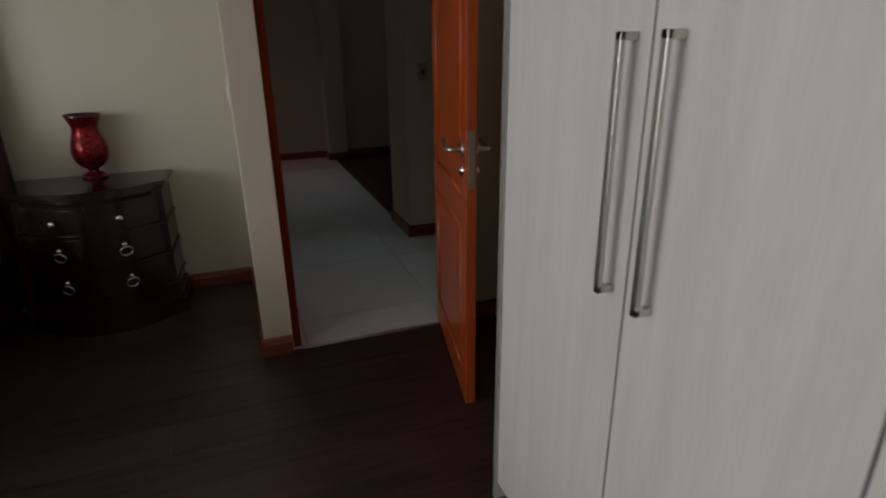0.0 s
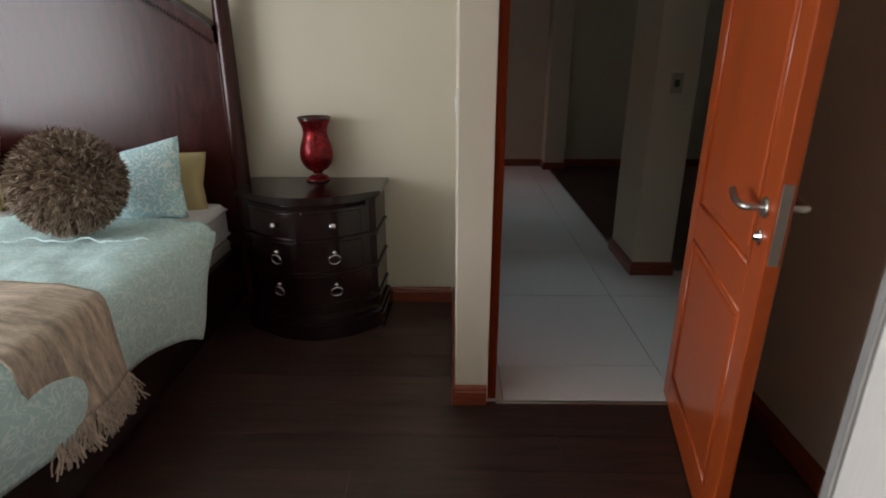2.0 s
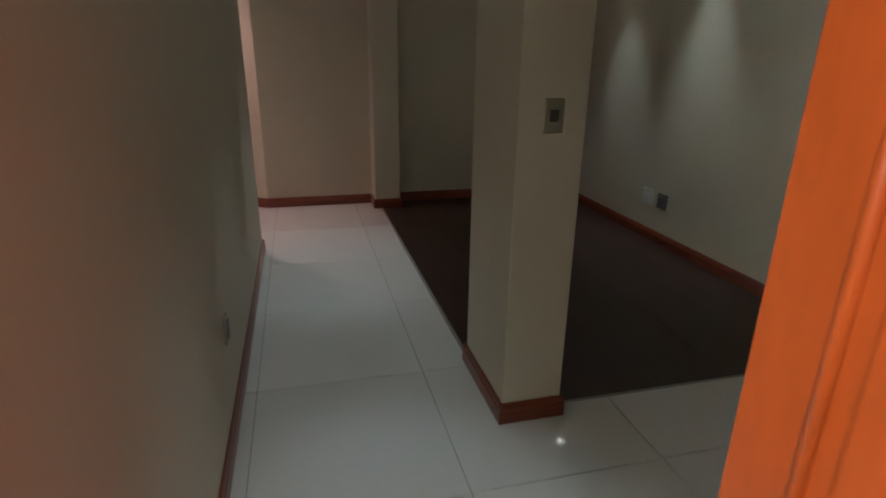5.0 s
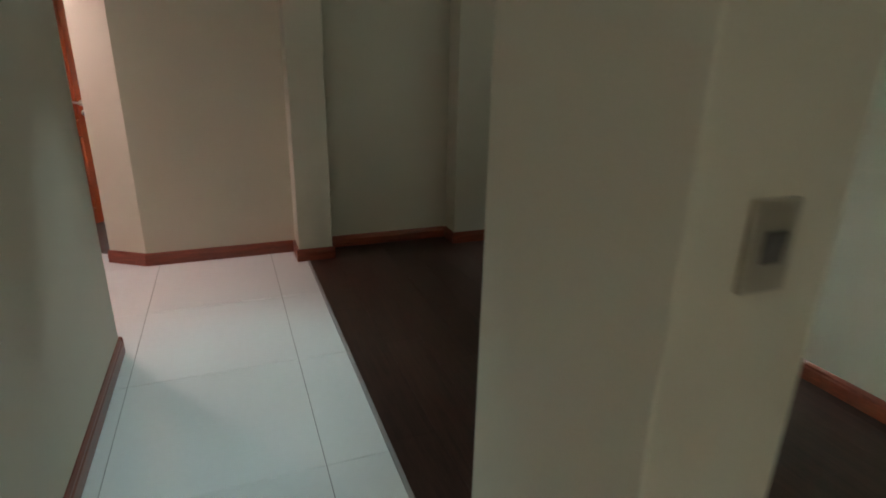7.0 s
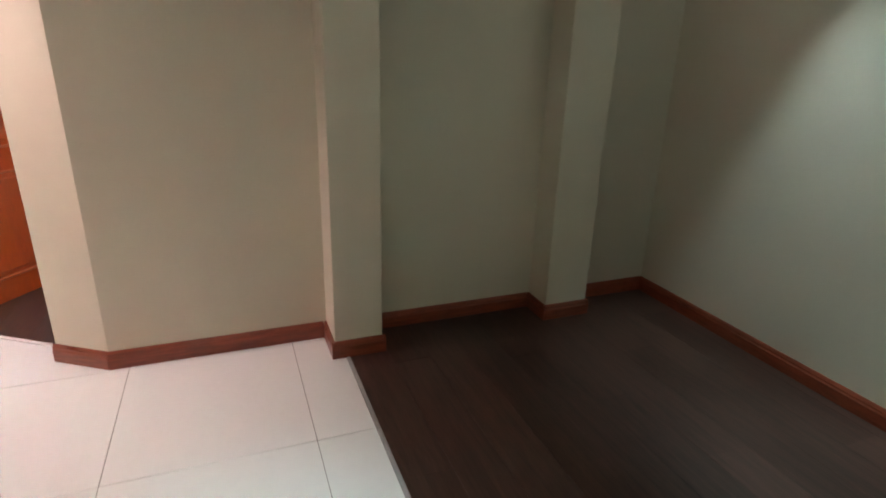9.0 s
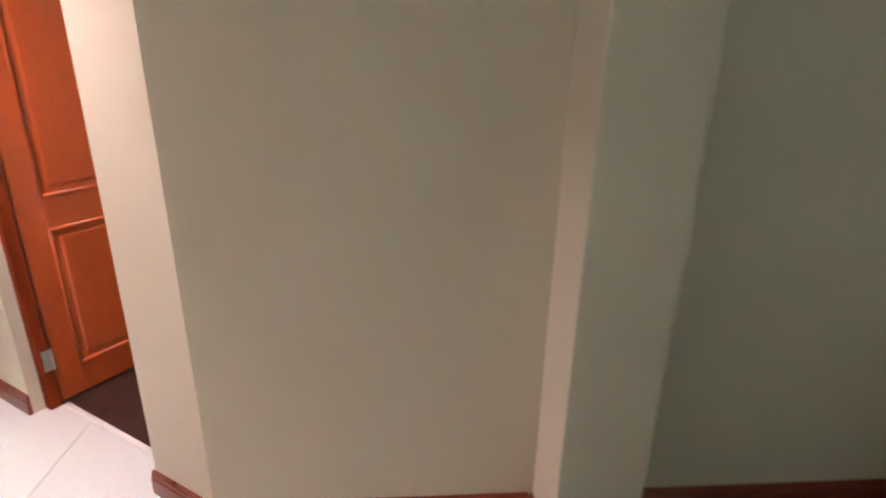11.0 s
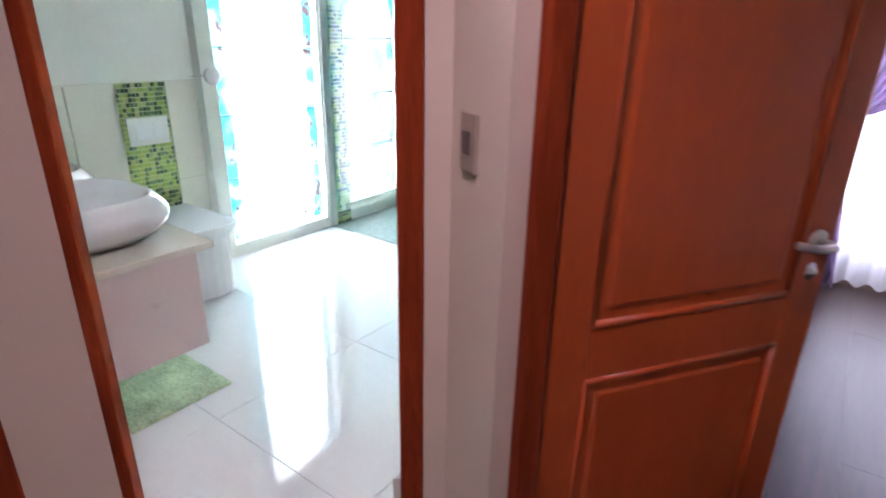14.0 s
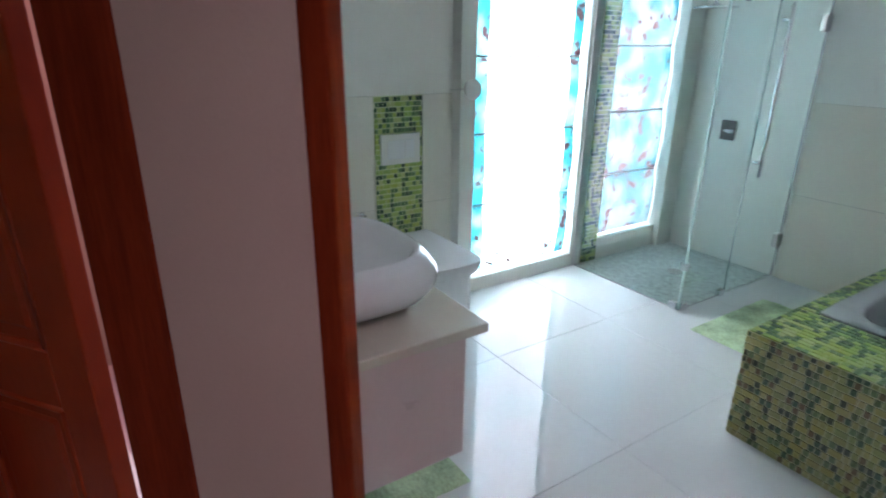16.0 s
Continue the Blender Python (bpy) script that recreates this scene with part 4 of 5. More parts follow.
pillow(0.66, 0.31, 0.17, pose(-0.815, 3.54, 0.755, -12, 0, 0), GOLDP, "straw-yellow cotton pillow leaning on the headboard")
pillow(0.66, 0.36, 0.17, pose(-1.80, 3.49, 0.812, -14, 0, 0), GOLDP, "straw-yellow cotton pillow leaning on the headboard")
pillow(0.56, 0.38, 0.19, pose(-0.775, 3.355, 0.775, -24, -13, -3), PILLOWC, "pale teal scroll-patterned pillow leaning on another pillow")
pillow(0.56, 0.40, 0.19, pose(-1.80, 3.29, 0.810, -24, 6, 3), PILLOWC, "pale teal scroll-patterned pillow leaning on another pillow")


def shag_cushion(x, y, z, rx, ry, rz):
    ob = thing("shag_cushion", "round brown shaggy yarn cushion on the bed", "cushion", pose(x, y, z, -18))
    bm = bmesh.new()
    bmesh.ops.create_uvsphere(bm, u_segments=24, v_segments=14, radius=1)
    for v in bm.verts:
        v.co = (v.co.x * rx * 0.9, v.co.y * ry * 0.9, v.co.z * rz * 0.9)
    part("core", bm, SHAG, ob, smooth=True)
    rng = random.Random(3)
    verts, faces = [], []
    for k in range(4600):
        a, c = rng.uniform(0, 2 * math.pi), rng.uniform(-1, 1)
        s = math.sqrt(1 - c * c)
        n = Vector((s * math.cos(a), s * math.sin(a), c))
        p = Vector((n.x * rx, n.y * ry, n.z * rz)) * 0.88
        d = (n + Vector((rng.uniform(-0.7, 0.7), rng.uniform(-0.7, 0.7), rng.uniform(-0.9, 0.4)))).normalized()
        side = d.cross(Vector((0.3, 0.5, 0.8))).normalized() * 0.0040
        up = d.cross(side).normalized() * 0.0040
        mid = p + d * rng.uniform(0.020, 0.034)
        tip = mid + (d + Vector((rng.uniform(-0.5, 0.5), rng.uniform(-0.5, 0.5), rng.uniform(-0.7, 0.3)))).normalized() * rng.uniform(0.014, 0.030)
        i = len(verts)
        verts += [p + side, p - side + up, p - up, mid + side, mid - side + up, mid - up, tip]
        for q in range(3):
            r = (q + 1) % 3
            faces += [(i + q, i + r, i + 3 + r, i + 3 + q), (i + 3 + q, i + 3 + r, i + 6)]
    me = bpy.data.meshes.new("yarn")
    me.from_pydata([tuple(v) for v in verts], [], faces)
    me.materials.append(YARN)
    yarn = piece("yarn", me, ob)
    yarn["kind"] = "stuff"


shag_cushion(-0.815, 3.01, 0.885, 0.235, 0.10, 0.205)

# ---- bedroom: wardrobe ----


def wardrobe():
    ob = thing("wardrobe", "tall white wood-grain wardrobe with long steel bar handles", "wardrobe", pose(0, -0.110, 0))
    X = 1.395
    part("carcass", box(X + 0.021, 1.968, -1.20, 1.712, 0.07, 2.34), WARD, ob)
    part("side_panel", box(X - 0.002, 1.968, 1.7125, 1.730, 0.0, 2.34, 0.002), WARD, ob)
    part("edge_strip", box(X - 0.0035, X - 0.0022, 1.7135, 1.729, 0.0, 2.34), WARDE, ob, "thin grey edging strip")
    part("plinth", box(X + 0.04, 1.968, -1.20, 1.712, 0.0, 0.0695), WARDE, ob)
    edges = [1.708, 1.212, 0.767, 0.30, -0.165, -0.63, -1.10]
    for k, (a, b) in enumerate(zip(edges, edges[1:])):
        d = part("door", box(X, X + 0.020, b + 0.0025, a - 0.0025, 0.075, 2.335, 0.0015), WARD, ob, "white wood-grain door")
        for yy in (a - 0.0020, b + 0.0020):
            part("edging", box(X + 0.0005, X + 0.0195, yy - 0.0006, yy + 0.0006, 0.075, 2.335), WARDE, d)
        hy = b + 0.040 if k % 2 == 0 else a - 0.066
        bm = box(X - 0.036, X - 0.026, hy - 0.0075, hy + 0.0075, 0.930, 1.388, 0.0015)
        box(X - 0.036, X - 0.0005, hy - 0.0075, hy + 0.0075, 0.930, 0.944, 0.0015, bm=bm)
        box(X - 0.036, X - 0.0005, hy - 0.0075, hy + 0.0075, 1.374, 1.388, 0.0015, bm=bm)
        part("handle", bm, STEEL, d, "long brushed steel bar handle")


wardrobe()


def window_unit(name, m, w, h, label):
    """A framed window; local x across, z up, in the wall's plane."""
    win = tagged(new(name), label, "window", kind="structure")
    for a, b, c, d in ((-w / 2, -w / 2 + 0.05, 0, h), (w / 2 - 0.05, w / 2, 0, h), (-w / 2 + 0.05, w / 2 - 0.05, 0, 0.05), (-w / 2 + 0.05, w / 2 - 0.05, h - 0.05, h), (-0.025, 0.025, 0.05, h - 0.05)):
        part("window_frame", moved(box(a + 0.001, b - 0.001, -0.025, 0.025, c + 0.001, d - 0.001, 0.003), m), PLASTIC, win)
    for a, b in ((-w / 2 + 0.05, -0.025), (0.025, w / 2 - 0.05)):
        g = part("pane", moved(box(a, b, -0.003, 0.003, 0.05, h - 0.05), m), GLASS, win)
        g.visible_shadow = False
    return win


window_unit("window_1", pose(-3.38, 0.85, 0.70, 0, 0, 90), 2.90, 1.50, "white framed bedroom window")
window_unit("window_2", pose(-2.91, 9.9975, 0.086, 0, 0, 90), 0.825, 2.062, "white framed tall bathroom window")
window_unit("window_3", pose(-2.91, 10.965, 0.151, 0, 0, 90), 0.61, 1.998, "white framed tall shower window")
window_unit("window_4", pose(1.225, 11.86, 0.151), 1.75, 2.048, "white framed spare room window")
# window_5 is made up to go with the side room's fill lamp.
window_unit("window_5", pose(-3.03, 7.2, 0.951, 0, 0, 90), 0.6, 1.098, "unseen white framed window added to light the side room")

# ---- bathroom ----


def blind(y0, y1, z0, z1, print_cloth):
    ob = thing("roman_blind", "translucent turquoise printed roman blind glowing with daylight", "blind", pose(0, 0, 0), "bathroom blinds")
    pitch = 0.415
    z = z0
    k = 0
    while z < z1 - 0.02:
        zt = min(z + pitch, z1)

        def f(u, v, z=z, zt=zt, k=k):
            return (-2.800 + 0.016 * math.sin(v * math.pi) + 0.004 * noise.noise((u * 3, v * 2, k)), y0 + (y1 - y0) * u, z + (zt - z) * v)
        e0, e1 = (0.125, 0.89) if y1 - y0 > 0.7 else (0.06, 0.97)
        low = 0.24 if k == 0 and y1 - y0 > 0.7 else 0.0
        # Pale blown-out middle between printed borders dimmed to survive the lamp behind.
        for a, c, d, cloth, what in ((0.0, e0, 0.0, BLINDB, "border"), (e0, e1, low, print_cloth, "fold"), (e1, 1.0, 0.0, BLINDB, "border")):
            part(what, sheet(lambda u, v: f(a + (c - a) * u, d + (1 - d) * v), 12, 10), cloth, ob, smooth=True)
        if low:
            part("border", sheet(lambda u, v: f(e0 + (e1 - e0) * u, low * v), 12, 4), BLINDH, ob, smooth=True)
        part("batten", tube([(-2.803, y0, zt), (-2.803, y1, zt)], 0.006, 6), WARDE, ob, "batten seam")
        z = zt
        k += 1
    part("head_rail", box(-2.83, -2.775, y0, y1, z1 + 0.007, z1 + 0.045, 0.004), PLASTIC, ob)


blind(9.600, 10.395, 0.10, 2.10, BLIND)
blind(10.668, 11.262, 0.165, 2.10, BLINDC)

bh = thing("blind_holder", "white round blind cord holder on the window jamb", "blind holder", pose(-2.7445, 9.535, 1.184, 0, 90, 0))
part("boss", lathe([(0.018, 0), (0.018, 0.03), (0.050, 0.034), (0.052, 0.048), (0.046, 0.055)], 28), PLASTIC, bh, smooth=True)
part("pin", tube([(0, -0.12, 0.012), (0, 0.0, 0.012)], 0.003, 8), CHROME, bh, "thin metal pin")


def wall_tiling(name, x0, x1, y0, y1, z1, axis):
    """Large glazed tiles, 8 mm proud of a wall."""
    base = box(x0, x1, y0, y1, 0.001, z1 - 0.002)
    ob = structure(name, base, GROUT, "cream glazed wall tiles up to chest height", "wall tiles")
    a0, a1 = (y0, y1) if axis == "y" else (x0, x1)
    n = max(1, round((a1 - a0) / 0.6))
    w = (a1 - a0) / n
    for i in range(n):
        for k in range(2):
            p, q, r, s = a0 + i * w + 0.0006, a0 + (i + 1) * w - 0.0006, k * z1 / 2 + 0.0015, (k + 1) * z1 / 2 - 0.0006
            lift = 0.004
            if axis == "y":
                bm = box(min(x0, x1) , max(x0, x1) + lift, p, q, r, s)
            elif name == "tiles_south":
                bm = box(p, q, y0, y1 + lift, r, s)
            else:
                bm = box(p, q, y0 - lift, y1, r, s)
            part("tile", bm, WTILE, ob)
    return ob


wall_tiling("tiles_west_1", -2.8295, -2.822, 8.012, 9.018, 1.160, "y")
wall_tiling("tiles_west_2", -2.8295, -2.822, 9.302, 9.488, 1.160, "y")
wall_tiling("tiles_south", -2.82, -1.10, 8.0005, 8.008, 1.160, "x")
wall_tiling("tiles_north", -1.90, -0.21, 11.422, 11.4295, 1.105, "x")
structure("trim_1", box(-2.826, -2.812, 8.768, 8.776, 0.72, 1.15, 0.001), BEIGEP, "thin vertical metal tile trim", "trim")


def mosaic(owner, u0, u1, v0, v1, place, normal_first, sorts, limit, seed, pitch=0.0262):
    """Chips in rows, long pale ones and short dark ones; place(u, v, out) gives the world place. The first `limit` are pieces of their own."""
    rng = random.Random(seed)
    cells = []
    v = v0
    while v + pitch * 0.6 < v1:
        top = min(v + pitch, v1)
        u = u0 - rng.random() * 0.03
        while u < u1:
            dark = rng.random() < 0.52
            w = 0.022 if dark else rng.choice((0.022, 0.022, 0.044))
            a, b = max(u, u0), min(u + w, u1)
            if b - a > 0.008:
                cells.append((a + 0.0018, b - 0.0018, v + 0.0022, top - 0.0022, int(dark)))
            u += w
        v = top
    rest = (([], []), ([], []))
    for i, (a, b, c, d, dark) in enumerate(cells):
        lift = 0.0035 + 0.0012 * rng.random()
        verts = [place(p, q, o) for o in (0.0, lift) for p, q in ((a, c), (b, c), (b, d), (a, d))]
        faces = [(4, 5, 6, 7), (0, 1, 5, 4), (1, 2, 6, 5), (2, 3, 7, 6), (3, 0, 4, 7)]
        if normal_first:
            faces = [f[::-1] for f in faces]
        if i < limit:
            me = bpy.data.meshes.new("chip")
            me.from_pydata(verts, [], faces)
            me.materials.append(sorts[dark])
            piece("chip", me, owner)
        else:
            vs, fs = rest[dark]
            k = len(vs)
            vs.extend(verts)
            fs.extend([tuple(k + j for j in f) for f in faces])
    for (vs, fs), joined in zip(rest, sorts[2:]):
        if vs:
            me = bpy.data.meshes.new("chip_field")
            me.from_pydata(vs, [], fs)
            me.materials.append(joined)
            piece("chip_field", me, owner)["kind"] = "stuff"


strip1 = structure("mosaic_strip_1", box(-2.8295, -2.8225, 9.0195, 9.3005, 0.001, 1.159), CHIPG, "vertical strip of green glass mosaic behind the toilet", "wall tiles")
strip2 = structure("mosaic_strip_2", box(-2.7445, -2.7385, 10.508, 10.656, 0.001, 2.399), CHIPG, "vertical strip of green glass mosaic beside the shower window", "wall tiles")


def bathtub():
    ob = thing("bathtub", "white built-in bathtub in a green and olive mosaic surround", "bathtub", pose(0, 0, 0))
    x0, x1, y0, y1, z = -1.165, -0.205, 9.685, 11.418, 0.442
    ix0, iy0, ix1, iy1 = -1.085, 10.035, -0.29, 11.30
    bm = box(x0, ix0, y0, y1, 0.001, z)
    box(ix1, x1, y0, y1, 0.001, z, bm=bm)
    box(ix0, ix1, y0, iy0, 0.001, z, bm=bm)
    box(ix0, ix1, iy1, y1, 0.001, z, bm=bm)
    sur = part("surround", bm, CHIPG, ob, "mosaic clad surround")
    c = Vector(((ix0 + ix1) / 2, (iy0 + iy1) / 2, 0))
    hx, hy = (ix1 - ix0) / 2, (iy1 - iy0) / 2
    bm = bmesh.new()
    rings = []
    for k, (s, zz, e_) in enumerate(((1.03, z + 0.0065, 40), (1.03, z + 0.013, 40), (1.02, z + 0.016, 40), (0.86, z + 0.014, 7), (0.83, z + 0.002, 6), (0.80, z - 0.12, 5), (0.76, z - 0.30, 4), (0.60, z - 0.37, 4), (0.2, z - 0.38, 4))):
        ring = []
        for i in range(48):
            a = 2 * math.pi * i / 48
            ca, sa = math.cos(a), math.sin(a)
            q = (abs(ca) ** e_ + abs(sa) ** e_) ** (-1 / e_)
            ring.append(bm.verts.new((c.x + hx * s * ca * q, c.y + (hy - hx * (1 - s)) * sa * q, zz)))
        rings.append(ring)
    for a, b in zip(rings, rings[1:]):
        for i in range(48):
            bm.faces.new((a[i], a[(i + 1) % 48], b[(i + 1) % 48], b[i]))
    bm.faces.new(rings[-1])
    bmesh.ops.solidify(bm, geom=bm.faces[:], thickness=0.008)
    part("tub", bm, WHITE, ob, "white acrylic tub", smooth=True)
    part("overflow", moved(lathe([(0.028, 0), (0.028, 0.008), (0.02, 0.012)], 20), pose(c.x, iy1 - 0.155, 0.34, 90)), CHROME, ob, smooth=True)
    bm = box(-1.150, -1.112, 10.80, 10.855, z + 0.0055, z + 0.075, 0.006)
    tube([(-1.13, 10.828, z + 0.060), (-1.05, 10.828, z + 0.066), (-0.985, 10.828, z + 0.052)], 0.013, 10, bm=bm)
    part("spout", bm, CHROME, ob, "square chrome bath spout")
    bm = lathe([(0.026, 0.0055), (0.026, 0.012), (0.017, 0.016), (0.017, 0.075), (0.021, 0.078), (0.021, 0.098), (0.012, 0.104)], 20)
    tube([(0, 0, 0.090), (0.05, 0.0, 0.104)], 0.006, 8, bm=bm)
    part("mixer_knob", moved(bm, pose(-0.80, 9.935, z)), CHROME, ob, "chrome mixer knob on the ledge", smooth=True)
    return sur, (x0, x1, y0, y1, z, ix0, iy0)


surround, (TX0, TX1, TY0, TY1, TZ, TIX, TIY) = bathtub()

# vanity, basins, toilet
van = thing("vanity_unit", "wall-hung pale gloss vanity cabinet with drawers", "vanity", pose(0, 0, 0))
part("body", box(-2.70, -1.285, 8.009, 8.486, 0.366, 0.716, 0.002), VANITY, van)
part("end_panel", box(-1.2848, -1.265, 8.009, 8.504, 0.364, 0.716, 0.002), VANITY, van)
for a, b in ((-2.695, -1.995), (-1.985, -1.290)):
    for z0, z1 in ((0.370, 0.538), (0.545, 0.712)):
        d = part("drawer", box(a, b, 8.487, 8.504, z0, z1, 0.002), VANITY, van)
        part("handle", box((a + b) / 2 - 0.09, (a + b) / 2 + 0.09, 8.5045, 8.520, z1 - 0.035, z1 - 0.023, 0.003), CHROME, d, "slim chrome drawer handle")
ct = thing("countertop", "cream stone countertop on the vanity", "countertop", pose(0, 0, 0))
part("slab", box(-2.815, -1.258, 8.009, 8.561, 0.7165, 0.742, 0.002), COUNTER, ct)
part("front_edge", box(-2.815, -1.254, 8.5612, 8.566, 0.7165, 0.7417, 0.0015), COUNTER, ct, "polished front edge")
part("end_edge", box(-1.2578, -1.254, 8.009, 8.561, 0.7165, 0.7417, 0.0012), COUNTER, ct, "polished end edge")


def basin(x, y, z):
    ob = thing("basin", "white ceramic rounded vessel basin on the countertop", "basin", pose(x, y, z), "vanity basins")
    prof = [(0.150, 0.0, 3.2), (0.168, 0.008, 3.2), (0.212, 0.042, 3.2), (0.234, 0.074, 3.1), (0.240, 0.096, 3.0), (0.236, 0.116, 3.0), (0.220, 0.140, 2.9), (0.204, 0.156, 2.9), (0.196, 0.160, 2.9), (0.187, 0.155, 2.9), (0.170, 0.105, 2.8), (0.11, 0.050, 2.4), (0.03, 0.038, 2.0)]
    bm = bmesh.new()
    rings = []
    for r, zz, e_ in prof:
        ring = []
        for i in range(48):
            a = 2 * math.pi * i / 48
            ca, sa = math.cos(a), math.sin(a)
            q = (abs(ca) ** e_ + abs(sa) ** e_) ** (-1 / e_)
            ring.append(bm.verts.new((r * 1.13 * ca * q, r * sa * q, zz)))
        rings.append(ring)
    for a, b in zip(rings, rings[1:]):
        for i in range(48):
            bm.faces.new((a[i], a[(i + 1) % 48], b[(i + 1) % 48], b[i]))
    bm.faces.new(rings[0][::-1])
    bm.faces.new(rings[-1])
    part("bowl", bm, WHITE, ob, smooth=True)
    part("drain", lathe([(0.026, 0.0345), (0.026, 0.038), (0.018, 0.040)], 20), CHROME, ob, smooth=True)
    return ob


b1 = basin(-1.595, 8.300, 0.7425)
copy_thing(b1, pose(-2.150, 8.300, 0.7425))


def toilet():
    ob = thing("toilet", "white boxy back-to-wall toilet with a closed lid", "toilet", pose(0, 0, 0))
    y0, y1, xf = 8.975, 9.325, -2.235

    def foot(inset, front):
        pts = [(-2.815, y0 + inset), (front - 0.10, y0 + inset)]
        for k in range(9):
            a = -math.pi / 2 + math.pi * k / 8
            pts.append((front - 0.10 + 0.10 * math.cos(a) ** 0.5 if math.cos(a) > 0 else front - 0.10, (y0 + y1) / 2 + ((y1 - y0) / 2 - inset) * math.sin(a)))
        pts += [(front - 0.10, y1 - inset), (-2.815, y1 - inset)]
        out = []
        for p in pts:
            if not out or math.hypot(p[0] - out[-1][0], p[1] - out[-1][1]) > 0.002:
                out.append(p)
        return out
    part("pan", prism(foot(0.03, xf - 0.05), 0.001, 0.36, 0.008), WHITE, ob)
    part("rim", prism(foot(0.008, xf - 0.015), 0.3605, 0.395, 0.010), WHITE, ob)
    part("seat", prism(foot(0.004, xf - 0.006), 0.3955, 0.408, 0.004), WHITE, ob)
    part("lid", prism(foot(0.0, xf), 0.4085, 0.428, 0.006), WHITE, ob, "flat white lid")


toilet()
fp = thing("flush_plate", "white dual-button flush plate on the mosaic strip", "flush plate", pose(-2.818, 9.164, 0.890))
part("plate", box(0, 0.012, -0.115, 0.115, -0.078, 0.078, 0.004), PLASTIC, fp)
part("button", box(0.0125, 0.018, -0.078, 0.018, -0.048, 0.048, 0.003), WHITE, fp)
part("button", box(0.0125, 0.018, 0.024, 0.078, -0.048, 0.048, 0.003), WHITE, fp)
th = thing("toilet_roll_holder", "curved chrome toilet roll holder on the tiled wall", "toilet roll holder", pose(-2.818, 8.93, 0.56))
part("rose", moved(lathe([(0.02, 0), (0.02, 0.008), (0.01, 0.012)], 16), pose(0, 0, 0, 0, 90, 0)), CHROME, th, smooth=True)
part("arm", tube([(0.005, 0, 0), (0.05, 0, 0.012), (0.07, -0.03, 0.012), (0.07, -0.12, 0.006), (0.066, -0.14, -0.012)], 0.006, 8), CHROME, th, smooth=True)


def bath_mat(x0, x1, y0, y1, label):
    ob = thing("bath_mat", label, "bath mat", pose(0, 0, 0), "green bath mats")

    def f(u, v):
        a, b = 2 * u - 1, 2 * v - 1
        k = (max(0.0, 1 - a ** 10) * max(0.0, 1 - b ** 10)) ** 0.4
        return (x0 + (x1 - x0) * u + 0.004 * noise.noise((v * 9, 0, 1)), y0 + (y1 - y0) * v + 0.004 * noise.noise((u * 9, 4, 1)), 0.004 + k * (0.016 + 0.006 * noise.noise((u * 40, v * 30, 0)) + 0.003 * noise.noise((u * 120, v * 90, 5))))
    bm = sheet(f, 80, 60)
    part("pile_cover", bm, RUG, ob, smooth=True)
    part("backing", box(x0 + 0.004, x1 - 0.004, y0 + 0.004, y1 - 0.004, 0.001, 0.0045), RUG, ob)


bath_mat(-2.20, -1.475, 8.265, 8.692, "pale green shaggy bath mat under the vanity's edge")
bath_mat(-1.745, -1.20, 10.30, 11.01, "pale green bath mat between shower and bathtub")

# shower
scr = thing("shower_screen", "frameless clear glass shower enclosure with chrome clamps", "shower screen", pose(0, 0, 0))
for bm in (box(-2.738, -1.930, 10.446, 10.454, 0.004, 2.05, 0.001), box(-1.929, -1.921, 10.446, 10.880, 0.004, 2.05, 0.001)):
    part("fixed_pane", bm, GLASS, scr, "clear fixed glass pane").visible_shadow = False
gd = part("glass_door", box(-1.929, -1.921, 10.886, 11.412, 0.010, 2.05, 0.001), GLASS, scr, "clear hinged glass door")
gd.visible_shadow = False
for z in (0.255, 1.535):
    part("hinge", box(-1.944, -1.906, 11.36, 11.4215, z - 0.045, z + 0.045, 0.004), STEEL, gd, "chrome glass hinge")
bm = tube([(-1.880, 10.93, 0.72), (-1.880, 10.93, 1.62)], 0.011, 12)
for z in (0.80, 1.54):
    tube([(-1.880, 10.93, z), (-1.921, 10.93, z)], 0.009, 10, bm=bm)
part("pull_bar", bm, CHROME, gd, "long chrome pull bar", smooth=True)
for m in (pose(-1.958, 10.445, 0.022), pose(-1.918, 10.478, 0.022, 0, 0, 90), pose(-1.918, 10.84, 0.022, 0, 0, 90), pose(-1.925, 10.446, 0.266, 0, 0, 45), pose(-1.925, 10.446, 1.75, 0, 0, 45)):
    part("clamp", moved(box(-0.024, 0.024, -0.014, 0.020, -0.021, 0.021, 0.003), m), CHROME, scr, "small chrome glass clamp")
part("wall_channel", box(-2.7445, -2.736, 10.430, 10.470, 0.001, 2.05, 0.002), PLASTIC, scr, "white aluminium channel")
for bm in (box(-1.9305, -1.9195, 10.4445, 10.4555, 0.004, 2.05, 0.001), box(-1.9285, -1.9215, 10.8802, 10.8825, 0.004, 2.05), box(-1.9285, -1.9215, 10.884, 10.8858, 0.012, 2.05)):
    part("polished_edge", bm, GEDGE, scr, "pale green polished glass edge")
for a, b in (((-2.735, 10.450, 0.003), (-1.93, 10.450, 0.003)), ((-1.925, 10.45, 0.003), (-1.925, 10.88, 0.003))):
    part("seal", tube([a, b], 0.004, 6), WARDE, scr)
part("wall_seal", box(-1.930, -1.920, 11.4125, 11.4215, 0.01, 2.05), WARDE, scr)
sh = thing("rain_shower", "flat round chrome rain shower head on a wall arm", "shower head", pose(-2.42, 11.10, 1.62))
part("plate", lathe([(0.12, 0), (0.125, 0.004), (0.12, 0.010), (0.03, 0.016), (0.018, 0.03)], 36), CHROME, sh, smooth=True)
